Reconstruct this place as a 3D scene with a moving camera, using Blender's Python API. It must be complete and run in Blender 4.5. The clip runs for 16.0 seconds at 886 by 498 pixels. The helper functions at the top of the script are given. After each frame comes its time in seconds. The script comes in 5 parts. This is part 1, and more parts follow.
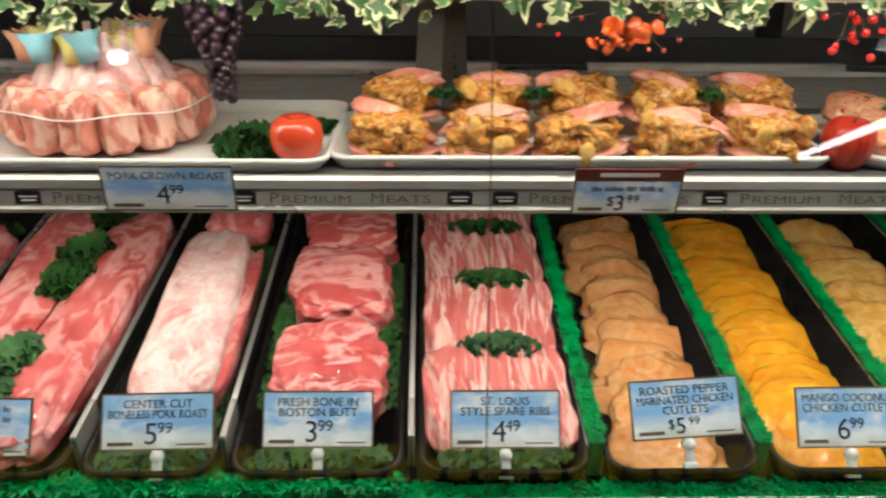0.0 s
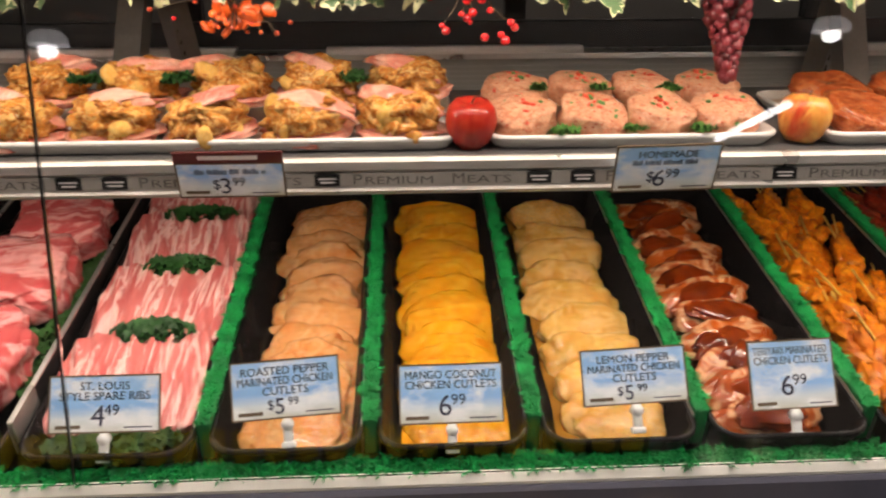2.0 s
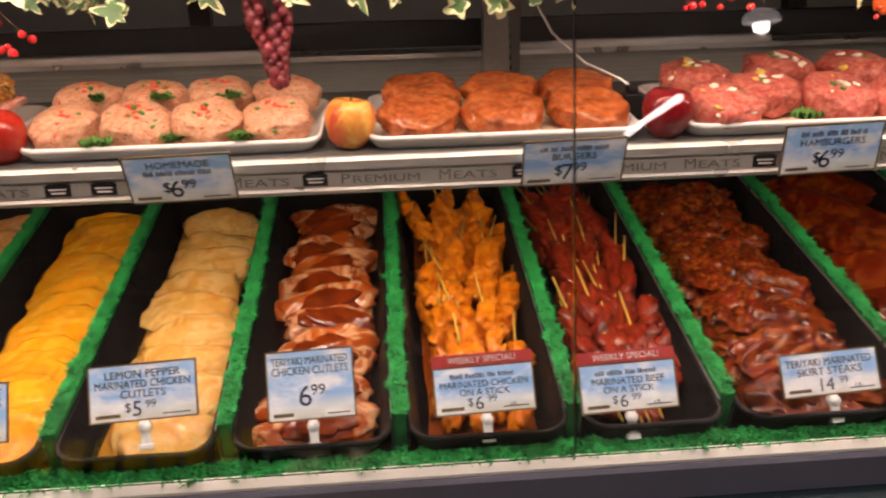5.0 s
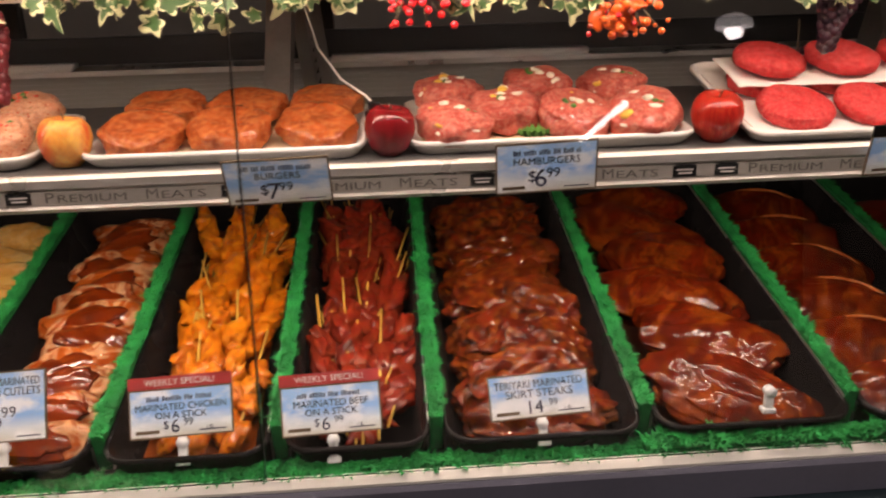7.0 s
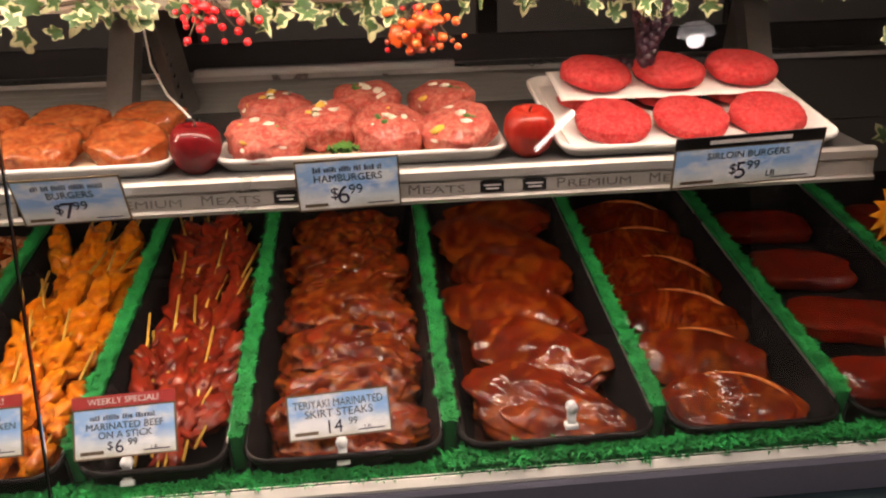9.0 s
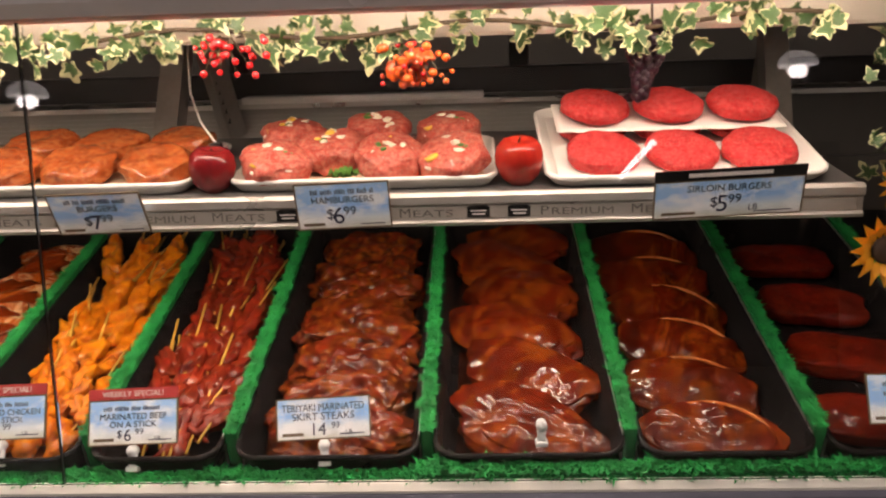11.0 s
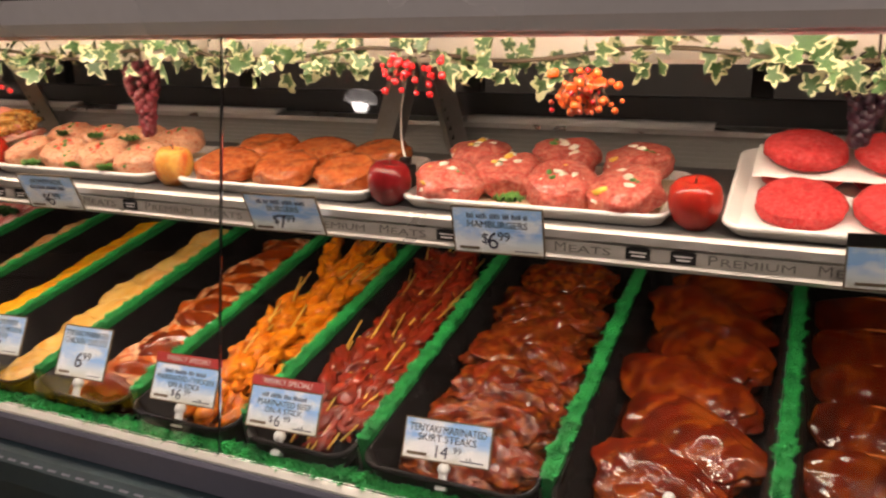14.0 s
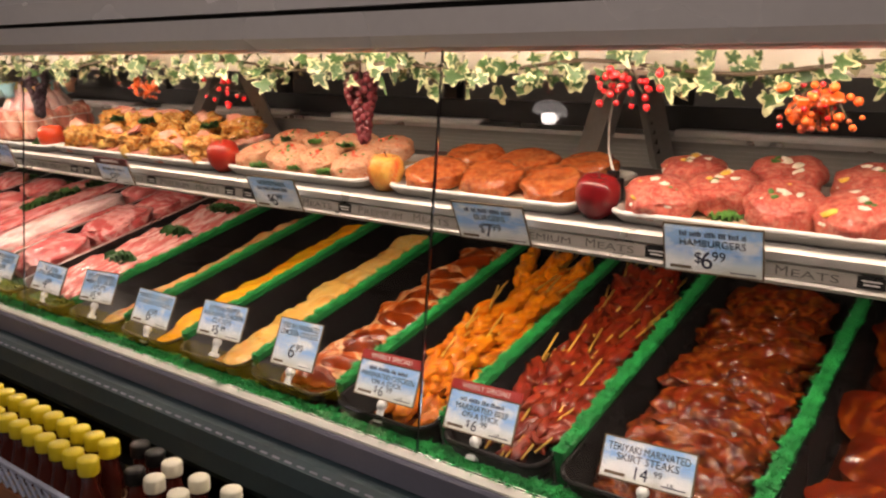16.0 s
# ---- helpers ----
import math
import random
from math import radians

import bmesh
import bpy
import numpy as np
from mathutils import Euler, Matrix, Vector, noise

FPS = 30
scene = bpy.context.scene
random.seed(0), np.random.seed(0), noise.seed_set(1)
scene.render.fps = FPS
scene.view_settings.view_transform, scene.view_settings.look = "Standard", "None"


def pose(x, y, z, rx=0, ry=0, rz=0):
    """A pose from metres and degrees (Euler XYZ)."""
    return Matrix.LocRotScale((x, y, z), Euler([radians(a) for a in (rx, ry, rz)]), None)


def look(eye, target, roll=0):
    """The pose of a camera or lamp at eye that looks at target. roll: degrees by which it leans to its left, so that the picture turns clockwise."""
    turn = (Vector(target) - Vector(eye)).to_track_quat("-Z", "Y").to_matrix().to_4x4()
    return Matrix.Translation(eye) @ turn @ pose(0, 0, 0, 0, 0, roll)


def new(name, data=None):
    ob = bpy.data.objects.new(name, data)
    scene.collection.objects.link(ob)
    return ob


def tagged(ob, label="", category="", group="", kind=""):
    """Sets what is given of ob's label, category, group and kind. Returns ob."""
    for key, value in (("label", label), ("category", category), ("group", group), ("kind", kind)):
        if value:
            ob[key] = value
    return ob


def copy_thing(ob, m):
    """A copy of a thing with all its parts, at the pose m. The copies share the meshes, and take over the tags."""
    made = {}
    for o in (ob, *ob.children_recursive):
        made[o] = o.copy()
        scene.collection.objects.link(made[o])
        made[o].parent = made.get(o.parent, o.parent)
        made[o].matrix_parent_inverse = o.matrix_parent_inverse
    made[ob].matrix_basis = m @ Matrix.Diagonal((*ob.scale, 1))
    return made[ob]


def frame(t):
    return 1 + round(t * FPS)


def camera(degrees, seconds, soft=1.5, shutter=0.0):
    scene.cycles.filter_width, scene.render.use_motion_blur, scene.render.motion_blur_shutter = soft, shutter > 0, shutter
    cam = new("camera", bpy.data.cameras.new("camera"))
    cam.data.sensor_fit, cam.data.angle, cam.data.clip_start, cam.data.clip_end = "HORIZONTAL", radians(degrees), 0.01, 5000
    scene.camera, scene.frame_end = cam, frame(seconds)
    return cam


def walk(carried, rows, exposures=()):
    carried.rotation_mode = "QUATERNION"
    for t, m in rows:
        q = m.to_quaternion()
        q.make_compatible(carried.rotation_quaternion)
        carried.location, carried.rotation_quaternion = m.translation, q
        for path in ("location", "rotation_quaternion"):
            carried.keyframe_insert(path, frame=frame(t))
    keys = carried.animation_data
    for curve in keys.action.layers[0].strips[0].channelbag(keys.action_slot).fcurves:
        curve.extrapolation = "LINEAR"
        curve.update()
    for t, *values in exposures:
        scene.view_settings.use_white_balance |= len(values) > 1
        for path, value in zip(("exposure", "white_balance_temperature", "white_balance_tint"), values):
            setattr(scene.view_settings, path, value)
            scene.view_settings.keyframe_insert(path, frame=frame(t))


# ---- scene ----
cam = camera(56.8, 16.0, soft=2.1, shutter=0.4)
METRES, EYE, TILT, LEAN, TURN = 2.3, 1.38, -17.0, -0.4, -1.2
ROWS = [
    (0.0, 0.0, 0.0, 0.0, -0.0, 0.0, -0.0),
    (0.5, 0.0558, 0.0027, -0.0014, 0.16, -0.03, 1.93),
    (1.0, 0.1168, -0.0012, -0.0028, 0.86, -0.39, 1.84),
    (1.5, 0.1699, -0.002, -0.0047, -0.06, -0.75, 1.89),
    (2.0, 0.2162, -0.0041, -0.0063, -1.35, -0.73, 1.12),
    (2.5, 0.2603, 0.0076, -0.0044, -2.28, -0.64, 3.24),
    (3.0, 0.3187, 0.0168, 0.0013, -2.65, -0.18, 2.54),
    (3.5, 0.3591, 0.0163, -0.0004, -2.28, -1.0, 2.76),
    (4.0, 0.4022, 0.0065, -0.0037, -2.34, -0.77, 3.06),
    (6.5, 0.6237, -0.005, -0.0112, -2.16, -0.89, 2.23),
    (7.0, 0.6681, -0.0053, -0.0074, -2.05, -0.53, 2.77),
    (7.5, 0.7083, -0.0048, -0.0094, -1.59, -0.02, 2.95),
    (8.0, 0.7437, -0.0068, -0.0089, -1.4, 0.25, 1.96),
    (8.5, 0.7634, -0.0072, -0.0086, -2.36, -0.21, 3.17),
    (9.0, 0.7784, -0.0065, -0.008, -3.06, 0.01, 3.35),
    (11.5, 0.8616, -0.0422, -0.0146, 7.82, 2.26, 0.64),
    (12.0, 0.8724, -0.0257, -0.0119, 12.26, 1.95, 0.08),
    (12.5, 0.8949, -0.0007, -0.0064, 15.16, 0.73, -1.83),
    (13.0, 0.9176, 0.0079, 0.0019, 17.9, 2.84, -4.01),
    (13.5, 0.9335, 0.0029, -0.0012, 20.9, 3.19, -5.48),
    (14.0, 0.9384, 0.0007, -0.0015, 24.51, 2.27, -6.93),
    (14.5, 0.9341, -0.001, -0.0017, 28.11, 1.88, -7.55),
    (15.0, 0.9311, -0.0039, -0.0024, 30.35, 1.54, -8.31),
    (15.5, 0.9266, -0.0084, -0.0045, 34.03, 1.22, -9.2),
    (16.0, 0.9236, -0.009, -0.0037, 37.01, 1.14, -10.32),
]
walk(cam, [(t, pose(0, 0, EYE, TILT, LEAN, TURN) @ pose(METRES * x, METRES * y, METRES * z, 90 + pitch, roll, yaw)) for t, x, y, z, yaw, pitch, roll in ROWS],
     [(0.0, -0.18, 5750, 2), (1.5, -0.10, 6080, 11), (3.0, -0.07, 6850, 27), (6.0, -0.04, 6900, 28), (7.5, -0.13, 6900, 27), (8.5, 0.04, 6900, 26), (16.0, 0.05, 6950, 22)])


# ---- world and lamps ----
world = bpy.data.worlds.new("world")
scene.world = world
world.use_nodes = True
world.node_tree.nodes["Background"].inputs[0].default_value = (0.55, 0.6, 0.7, 1)
world.node_tree.nodes["Background"].inputs[1].default_value = 0.05
scene.view_settings.exposure = 0.0


def area(name, m, sx, sy, watts, colour):
    lamp = bpy.data.lights.new(name, "AREA")
    lamp.shape, lamp.size, lamp.size_y, lamp.energy, lamp.color = "RECTANGLE", sx, sy, watts, colour
    ob = new(name, lamp)
    ob.matrix_world = m
    return ob


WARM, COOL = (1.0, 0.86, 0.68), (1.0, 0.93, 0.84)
# fluorescent tube under the canopy of the case, and the ceiling light over the aisle
area("canopy_tube_light", look((0.45, 1.022, 1.4165), (0.45, 1.38, 1.06)), 4.2, 0.03, 17, WARM)
# assumed tube under the shelf front: unseen, added to light the rear deck
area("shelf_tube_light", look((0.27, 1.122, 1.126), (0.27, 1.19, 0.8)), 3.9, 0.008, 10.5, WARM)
area("aisle_light", look((1.7, -0.7, 3.12), (1.7, -0.6, 0)), 4.5, 0.12, 32, COOL)
area("back_room_light", look((1.2, 2.9, 2.6), (1.2, 3.2, 0)), 3.5, 0.3, 9, COOL)

# ---- materials ----


def nodes_of(name):
    m = bpy.data.materials.new(name)
    m.use_nodes = True
    t = m.node_tree
    return m, t, t.nodes["Principled BSDF"]


def link(t, a, b):
    t.links.new(a, b)


def coords(t, scale=(1, 1, 1), shift=True):
    """Object coordinates in metres, moved by a chance of each object's own."""
    tc = t.nodes.new("ShaderNodeTexCoord")
    mp = t.nodes.new("ShaderNodeMapping")
    mp.inputs["Scale"].default_value = scale
    link(t, tc.outputs["Object"], mp.inputs["Vector"])
    if shift:
        info = t.nodes.new("ShaderNodeObjectInfo")
        mul = t.nodes.new("ShaderNodeMath")
        mul.operation = "MULTIPLY"
        mul.inputs[1].default_value = 7.3
        link(t, info.outputs["Random"], mul.inputs[0])
        link(t, mul.outputs[0], mp.inputs["Location"])
    return mp.outputs["Vector"]


def noise_tex(t, vec, scale, detail=4.0, rough=0.55, distort=0.0):
    n = t.nodes.new("ShaderNodeTexNoise")
    n.inputs["Scale"].default_value, n.inputs["Detail"].default_value = scale, detail
    n.inputs["Roughness"].default_value, n.inputs["Distortion"].default_value = rough, distort
    link(t, vec, n.inputs["Vector"])
    return n.outputs["Fac"]


def ramp(t, fac, stops):
    r = t.nodes.new("ShaderNodeValToRGB")
    e = r.color_ramp.elements
    while len(e) < len(stops):
        e.new(0.5)
    for k, (p, c) in enumerate(stops):
        e[k].position, e[k].color = p, (c[0], c[1], c[2], 1)
    link(t, fac, r.inputs["Fac"])
    return r.outputs["Color"]


def mixed(t, fac, a, b, mode="MIX"):
    m = t.nodes.new("ShaderNodeMix")
    m.data_type, m.blend_type = "RGBA", mode
    for s, v in ((m.inputs["Factor"], fac), (m.inputs["A"], a), (m.inputs["B"], b)):
        if isinstance(v, (int, float)):
            s.default_value = v
        elif isinstance(v, tuple):
            s.default_value = (v[0], v[1], v[2], 1)
        else:
            link(t, v, s)
    return m.outputs["Result"]


def bump(t, b, fac, strength, distance=0.002):
    n = t.nodes.new("ShaderNodeBump")
    n.inputs["Strength"].default_value, n.inputs["Distance"].default_value = strength, distance
    link(t, fac, n.inputs["Height"])
    link(t, n.outputs["Normal"], b.inputs["Normal"])


def plain(name, colour, rough=0.5, metal=0.0, vary=0.15, scale=30.0, relief=0.1, coat=0.0, spec=0.5):
    """A painted, moulded or metal surface with fine grain and faint stains."""
    m, t, b = nodes_of(name)
    v = coords(t)
    fine, wide = noise_tex(t, v, scale * 6), noise_tex(t, v, scale * 0.3, 3)
    dark = tuple(c * (1 - vary) for c in colour)
    light = tuple(min(1, c * (1 + vary)) for c in colour)
    base = ramp(t, wide, [(0.3, dark), (0.7, light)])
    link(t, mixed(t, 0.25, base, ramp(t, fine, [(0.35, dark), (0.65, light)])), b.inputs["Base Color"])
    r = ramp(t, wide, [(0.3, (rough * 0.8,) * 3), (0.7, (min(1, rough * 1.25),) * 3)])
    link(t, r, b.inputs["Roughness"])
    b.inputs["Metallic"].default_value, b.inputs["Coat Weight"].default_value = metal, coat
    b.inputs["Specular IOR Level"].default_value = spec
    if relief:
        bump(t, b, fine, relief, 0.001)
    return m


def meat(name, lean, deep, fat, amount=0.5, scale=28.0, stretch=(1, 1, 1), rough=0.3, coat=0.4, relief=0.5, fleck=None, tone=(0.9, 0.66, 0.6), ripple=48, mottle=0.15, skin=0.08, film=0.4):
    """Raw or marinated meat: lean and deep tones in patches, fat in wandering veins, a wet film."""
    m, t, b = nodes_of(name)
    lean, deep, fat = ((c[0] * tone[0], c[1] * tone[1], c[2] * tone[2]) for c in (lean, deep, fat))
    v = coords(t, stretch)
    patch = noise_tex(t, v, scale, 5, 0.6, 0.8)
    base = ramp(t, patch, [(0.32, deep), (0.62, lean)])
    veins = noise_tex(t, v, scale * 1.3, 6, 0.62, 2.2)
    line = ramp(t, veins, [(0.5 - 0.02, (0, 0, 0)), (0.5 + 0.10 * (1.2 - amount), (amount,) * 3), (0.72, (amount * 1.3,) * 3)])
    col = mixed(t, line, base, fat)
    if fleck:
        w = t.nodes.new("ShaderNodeTexVoronoi")
        w.inputs["Scale"].default_value = fleck[1]
        link(t, v, w.inputs["Vector"])
        col = mixed(t, ramp(t, w.outputs["Distance"], [(fleck[2], (1, 1, 1)), (fleck[2] + 0.08, (0, 0, 0))]), col, fleck[0])
    spots = ramp(t, noise_tex(t, v, 95, 5, 0.65, 0.6), [(0.36, (1 - mottle,) * 3), (0.56, (1, 1, 1))])
    col = mixed(t, 1.0, col, spots, "MULTIPLY")
    link(t, col, b.inputs["Base Color"])
    link(t, ramp(t, patch, [(0.3, (rough * 1.6,) * 3), (0.7, (rough * 2.4,) * 3)]), b.inputs["Roughness"])
    b.inputs["Coat Weight"].default_value, b.inputs["Coat Roughness"].default_value = min(1, coat * 2.2), 0.035
    b.inputs["Specular IOR Level"].default_value = 0.03
    b.inputs["Subsurface Weight"].default_value, b.inputs["Subsurface Scale"].default_value = skin, 0.01
    if relief:
        bump(t, b, noise_tex(t, v, 210, 4, 0.6), relief, 0.003)
        wet = t.nodes.new("ShaderNodeBump")
        wet.inputs["Strength"].default_value, wet.inputs["Distance"].default_value = film, 0.005
        link(t, noise_tex(t, v, ripple, 1 if ripple < 50 else 1.4, 0.4, 0.5), wet.inputs["Height"])
        link(t, wet.outputs["Normal"], b.inputs["Coat Normal"])
    return m


def glow(name, colour, strength):
    m, t, b = nodes_of(name)
    b.inputs["Base Color"].default_value = (0.8, 0.8, 0.8, 1)
    b.inputs["Emission Color"].default_value = (*colour, 1)
    b.inputs["Emission Strength"].default_value = strength
    return m


def clear_glass(name, tint=(1.0, 1.0, 1.0)):
    m, t, b = nodes_of(name)
    b.inputs["Base Color"].default_value = (*tint, 1)
    b.inputs["Roughness"].default_value, b.inputs["IOR"].default_value = 0.0, 1.45
    b.inputs["Transmission Weight"].default_value = 1.0
    return m


def sky_card(name):
    """The price cards' printed ground: pale blue sky with white clouds over a sandy foot."""
    m, t, b = nodes_of(name)
    tc = t.nodes.new("ShaderNodeTexCoord")
    v = coords(t, (14, 14, 26))
    sep = t.nodes.new("ShaderNodeSeparateXYZ")
    link(t, tc.outputs["Object"], sep.inputs[0])
    mr = t.nodes.new("ShaderNodeMapRange")
    mr.inputs["From Min"].default_value, mr.inputs["From Max"].default_value = 0.0, 0.07
    link(t, sep.outputs["Z"], mr.inputs["Value"])
    sky = ramp(t, mr.outputs["Result"], [(0.0, (0.62, 0.62, 0.52)), (0.22, (0.68, 0.76, 0.80)), (0.45, (0.27, 0.52, 0.86)), (1.0, (0.36, 0.61, 0.90))])
    cloud = ramp(t, noise_tex(t, v, 1.6, 4, 0.6), [(0.46, (0, 0, 0)), (0.64, (0.85, 0.85, 0.85))])
    link(t, mixed(t, cloud, sky, (0.90, 0.92, 0.93)), b.inputs["Base Color"])
    b.inputs["Roughness"].default_value = 0.35
    return m


M_STEEL = plain("brushed_steel", (0.62, 0.61, 0.58), 0.3, 0.9, 0.12, 40)
M_RAIL = plain("shelf_edge_aluminium", (0.56, 0.54, 0.50), 0.32, 0.7, 0.1, 40)
M_STRIP = plain("printed_grey_strip", (0.33, 0.30, 0.26), 0.45, 0, 0.12, 25)
M_SHELF = plain("dark_grey_shelf", (0.13, 0.125, 0.12), 0.35, 0.2, 0.2, 12)
M_CREAM = plain("cream_enamel", (0.82, 0.78, 0.66), 0.4, 0, 0.05, 6)
M_RAILCREAM = plain("cream_rail_paint", (0.90, 0.88, 0.80), 0.35, 0, 0.06, 10)
M_BLUEGREY = plain("blue_grey_metal", (0.20, 0.20, 0.26), 0.4, 0.1, 0.1, 20)
M_TEAL = plain("dark_teal_bumper", (0.026, 0.050, 0.060), 0.5, 0, 0.25, 14)
M_BLACK = plain("black_plastic", (0.010, 0.009, 0.009), 0.35, 0, 0.3, 20, 0.15, spec=0.25)
M_PAN = plain("black_pan_plastic", (0.007, 0.006, 0.006), 0.25, 0, 0.3, 20, 0.1, spec=0.12)
M_DARK = plain("dark_frame_paint", (0.02, 0.019, 0.019), 0.35, 0.2, 0.2, 15)
M_INNER = plain("grey_case_liner", (0.26, 0.25, 0.23), 0.42, 0.2, 0.1, 10)
M_STRUT = plain("grey_strut_metal", (0.27, 0.255, 0.235), 0.35, 0.4, 0.2, 20)
# darker copy of the grey liner, with the shade put into its colour
M_LINERSHADED = plain("shaded_case_liner", (0.075, 0.07, 0.065), 0.45, 0.1, 0.15, 10)
M_HOOD = plain("light_grey_canopy_paint", (0.84, 0.81, 0.82), 0.24, 0.25, 0.06, 8)
M_WHITE = plain("white_foam_tray", (0.80, 0.78, 0.73), 0.4, 0, 0.04, 20)
M_COVER = plain("polished_white_trim", (0.90, 0.89, 0.86), 0.22, 0.0, 0.05, 20)
M_PAPER = plain("peach_butcher_paper", (0.74, 0.53, 0.33), 0.7, 0, 0.08, 25)
M_WPAPER = plain("white_paper_sheet", (0.82, 0.79, 0.74), 0.65, 0, 0.04, 25)
M_TURF = plain("green_plastic_grass", (0.004, 0.24, 0.052), 0.5, 0, 0.55, 90, 0.1, spec=0.2)
M_TURFD = plain("green_plastic_mat", (0.003, 0.14, 0.035), 0.6, 0, 0.3, 60, spec=0.2)
M_KALE = plain("curly_kale", (0.026, 0.086, 0.015), 0.5, 0, 0.6, 60, 0.5, spec=0.3)
M_PARSLEY = plain("dark_parsley", (0.018, 0.075, 0.014), 0.5, 0, 0.6, 80, 0.5, spec=0.3)
M_LEAF = plain("ivy_green", (0.035, 0.085, 0.022), 0.5, 0, 0.5, 60, 0.3)
M_LEAFC = plain("ivy_cream_margin", (0.40, 0.40, 0.22), 0.55, 0, 0.4, 60, 0.3)
M_STEM = plain("brown_twig", (0.06, 0.04, 0.02), 0.7, 0, 0.3, 60)
M_REDB = plain("red_berry", (0.55, 0.015, 0.018), 0.2, 0, 0.2, 30, 0, 0.5)
M_ORB = plain("orange_berry", (0.56, 0.085, 0.010), 0.3, 0, 0.6, 50, 0, 0.3)
M_RUSTB = plain("rust_berry", (0.30, 0.035, 0.012), 0.3, 0, 0.6, 50, 0, 0.3)
M_GRAPE = plain("red_grape", (0.14, 0.016, 0.022), 0.4, 0, 0.8, 40, 0, 0.1)
M_DGRAPE = plain("black_grape", (0.022, 0.006, 0.014), 0.4, 0, 0.7, 40, 0, 0.0)
M_PETAL = plain("yellow_petal", (0.80, 0.33, 0.012), 0.5, 0, 0.25, 60)
M_SEED = plain("sunflower_disc", (0.05, 0.025, 0.01), 0.8, 0, 0.4, 200, 0.6)
M_STICK = plain("bamboo_stick", (0.62, 0.36, 0.05), 0.55, 0, 0.15, 60)
M_INK = plain("dark_blue_ink", (0.02, 0.025, 0.06), 0.5, 0, 0.0, 20, 0)
M_INKG = plain("dark_grey_ink", (0.09, 0.08, 0.07), 0.5, 0, 0.0, 20, 0)
M_INKB = plain("faded_blue_ink", (0.09, 0.12, 0.20), 0.5, 0, 0.0, 20, 0)
M_REDBAN = plain("red_banner", (0.42, 0.03, 0.025), 0.45, 0, 0.08, 20, 0)
M_MAROON = plain("dark_maroon_banner", (0.12, 0.018, 0.018), 0.45, 0, 0.08, 20, 0)
M_TEXTW = plain("white_lettering", (0.75, 0.7, 0.66), 0.5, 0, 0.0, 20, 0)
M_EDGE = plain("brown_card_border", (0.13, 0.09, 0.05), 0.5, 0, 0.1, 20, 0)
M_CLIP = plain("clear_white_clip", (0.72, 0.74, 0.72), 0.2, 0, 0.1, 40, 0)
M_CARD = sky_card("sky_printed_card")
M_GLASS = clear_glass("case_glass")
M_REARGLASS = clear_glass("rear_door_glass", (0.6, 0.6, 0.6))
M_SAUCEB = plain("bottled_dark_sauce", (0.07, 0.012, 0.008), 0.15, 0, 0.3, 20, 0, 0.6)
M_CAPY = plain("yellow_cap", (0.72, 0.56, 0.02), 0.35, 0, 0.08, 30)
M_CAPW = plain("cream_cap", (0.74, 0.70, 0.55), 0.4, 0, 0.08, 30)
M_FLOOR = plain("beige_floor_tile", (0.42, 0.37, 0.31), 0.3, 0, 0.15, 3)
M_WALL = plain("warm_grey_wall", (0.26, 0.235, 0.20), 0.7, 0, 0.1, 3)
M_CEIL = plain("ceiling_paint", (0.24, 0.23, 0.215), 0.8, 0, 0.08, 3)
M_WOOD = plain("terracotta_wood", (0.28, 0.11, 0.05), 0.5, 0, 0.25, 15)
M_LATTICE = plain("blue_white_lattice", (0.35, 0.38, 0.5), 0.5, 0, 0.3, 30)
M_TUBE = glow("lit_tube", (1.0, 0.93, 0.82), 3.0)
M_GLOBE = glow("lit_globe", (1.0, 0.95, 0.88), 26.0)
M_SHADE = glow("frosted_shade", (1.0, 0.96, 0.9), 1.6)
M_LINE = glow("lit_edge_tube", (1.0, 0.97, 0.9), 22.0)

M_PORK = meat("pork_lean", (0.60, 0.16, 0.145), (0.40, 0.06, 0.06), (0.80, 0.48, 0.44), 0.6, 13, (1, 0.45, 1), tone=(1.0, 0.86, 0.88), coat=0.5)
M_PORKFAT = meat("pork_fat_cap", (0.80, 0.58, 0.54), (0.62, 0.26, 0.24), (0.84, 0.72, 0.68), 0.6, 12, (1, 0.7, 1), tone=(1.0, 0.95, 0.95), coat=0.5)
M_BUTT = meat("pork_butt", (0.58, 0.13, 0.12), (0.38, 0.048, 0.05), (0.82, 0.50, 0.45), 0.6, 10, (0.8, 1.2, 1), tone=(1, 0.88, 0.9), coat=0.5)
M_RIB = meat("spare_rib", (0.64, 0.21, 0.18), (0.48, 0.11, 0.10), (0.84, 0.60, 0.52), 0.75, 15, (2.0, 0.26, 1), tone=(0.98, 0.88, 0.9), coat=0.5)
M_RPCUT = meat("pepper_chicken", (0.74, 0.39, 0.16), (0.60, 0.24, 0.055), (0.80, 0.52, 0.29), 0.45, 16, relief=0.3, coat=0.45, fleck=((0.46, 0.10, 0.02), 110, 0.10), tone=(1, 0.92, 0.85), ripple=50, skin=0.35)
M_MGCUT = meat("mango_chicken", (0.86, 0.36, 0.006), (0.72, 0.24, 0.003), (0.90, 0.50, 0.05), 0.5, 20, relief=0.3, coat=0.45, tone=(1, 1, 1), ripple=50, skin=0.3)
M_LPCUT = meat("lemon_chicken", (0.74, 0.46, 0.13), (0.56, 0.28, 0.03), (0.80, 0.58, 0.28), 0.45, 14, relief=0.3, coat=0.45, fleck=((0.36, 0.20, 0.04), 140, 0.08), tone=(1, 0.92, 0.85), ripple=50, skin=0.35)
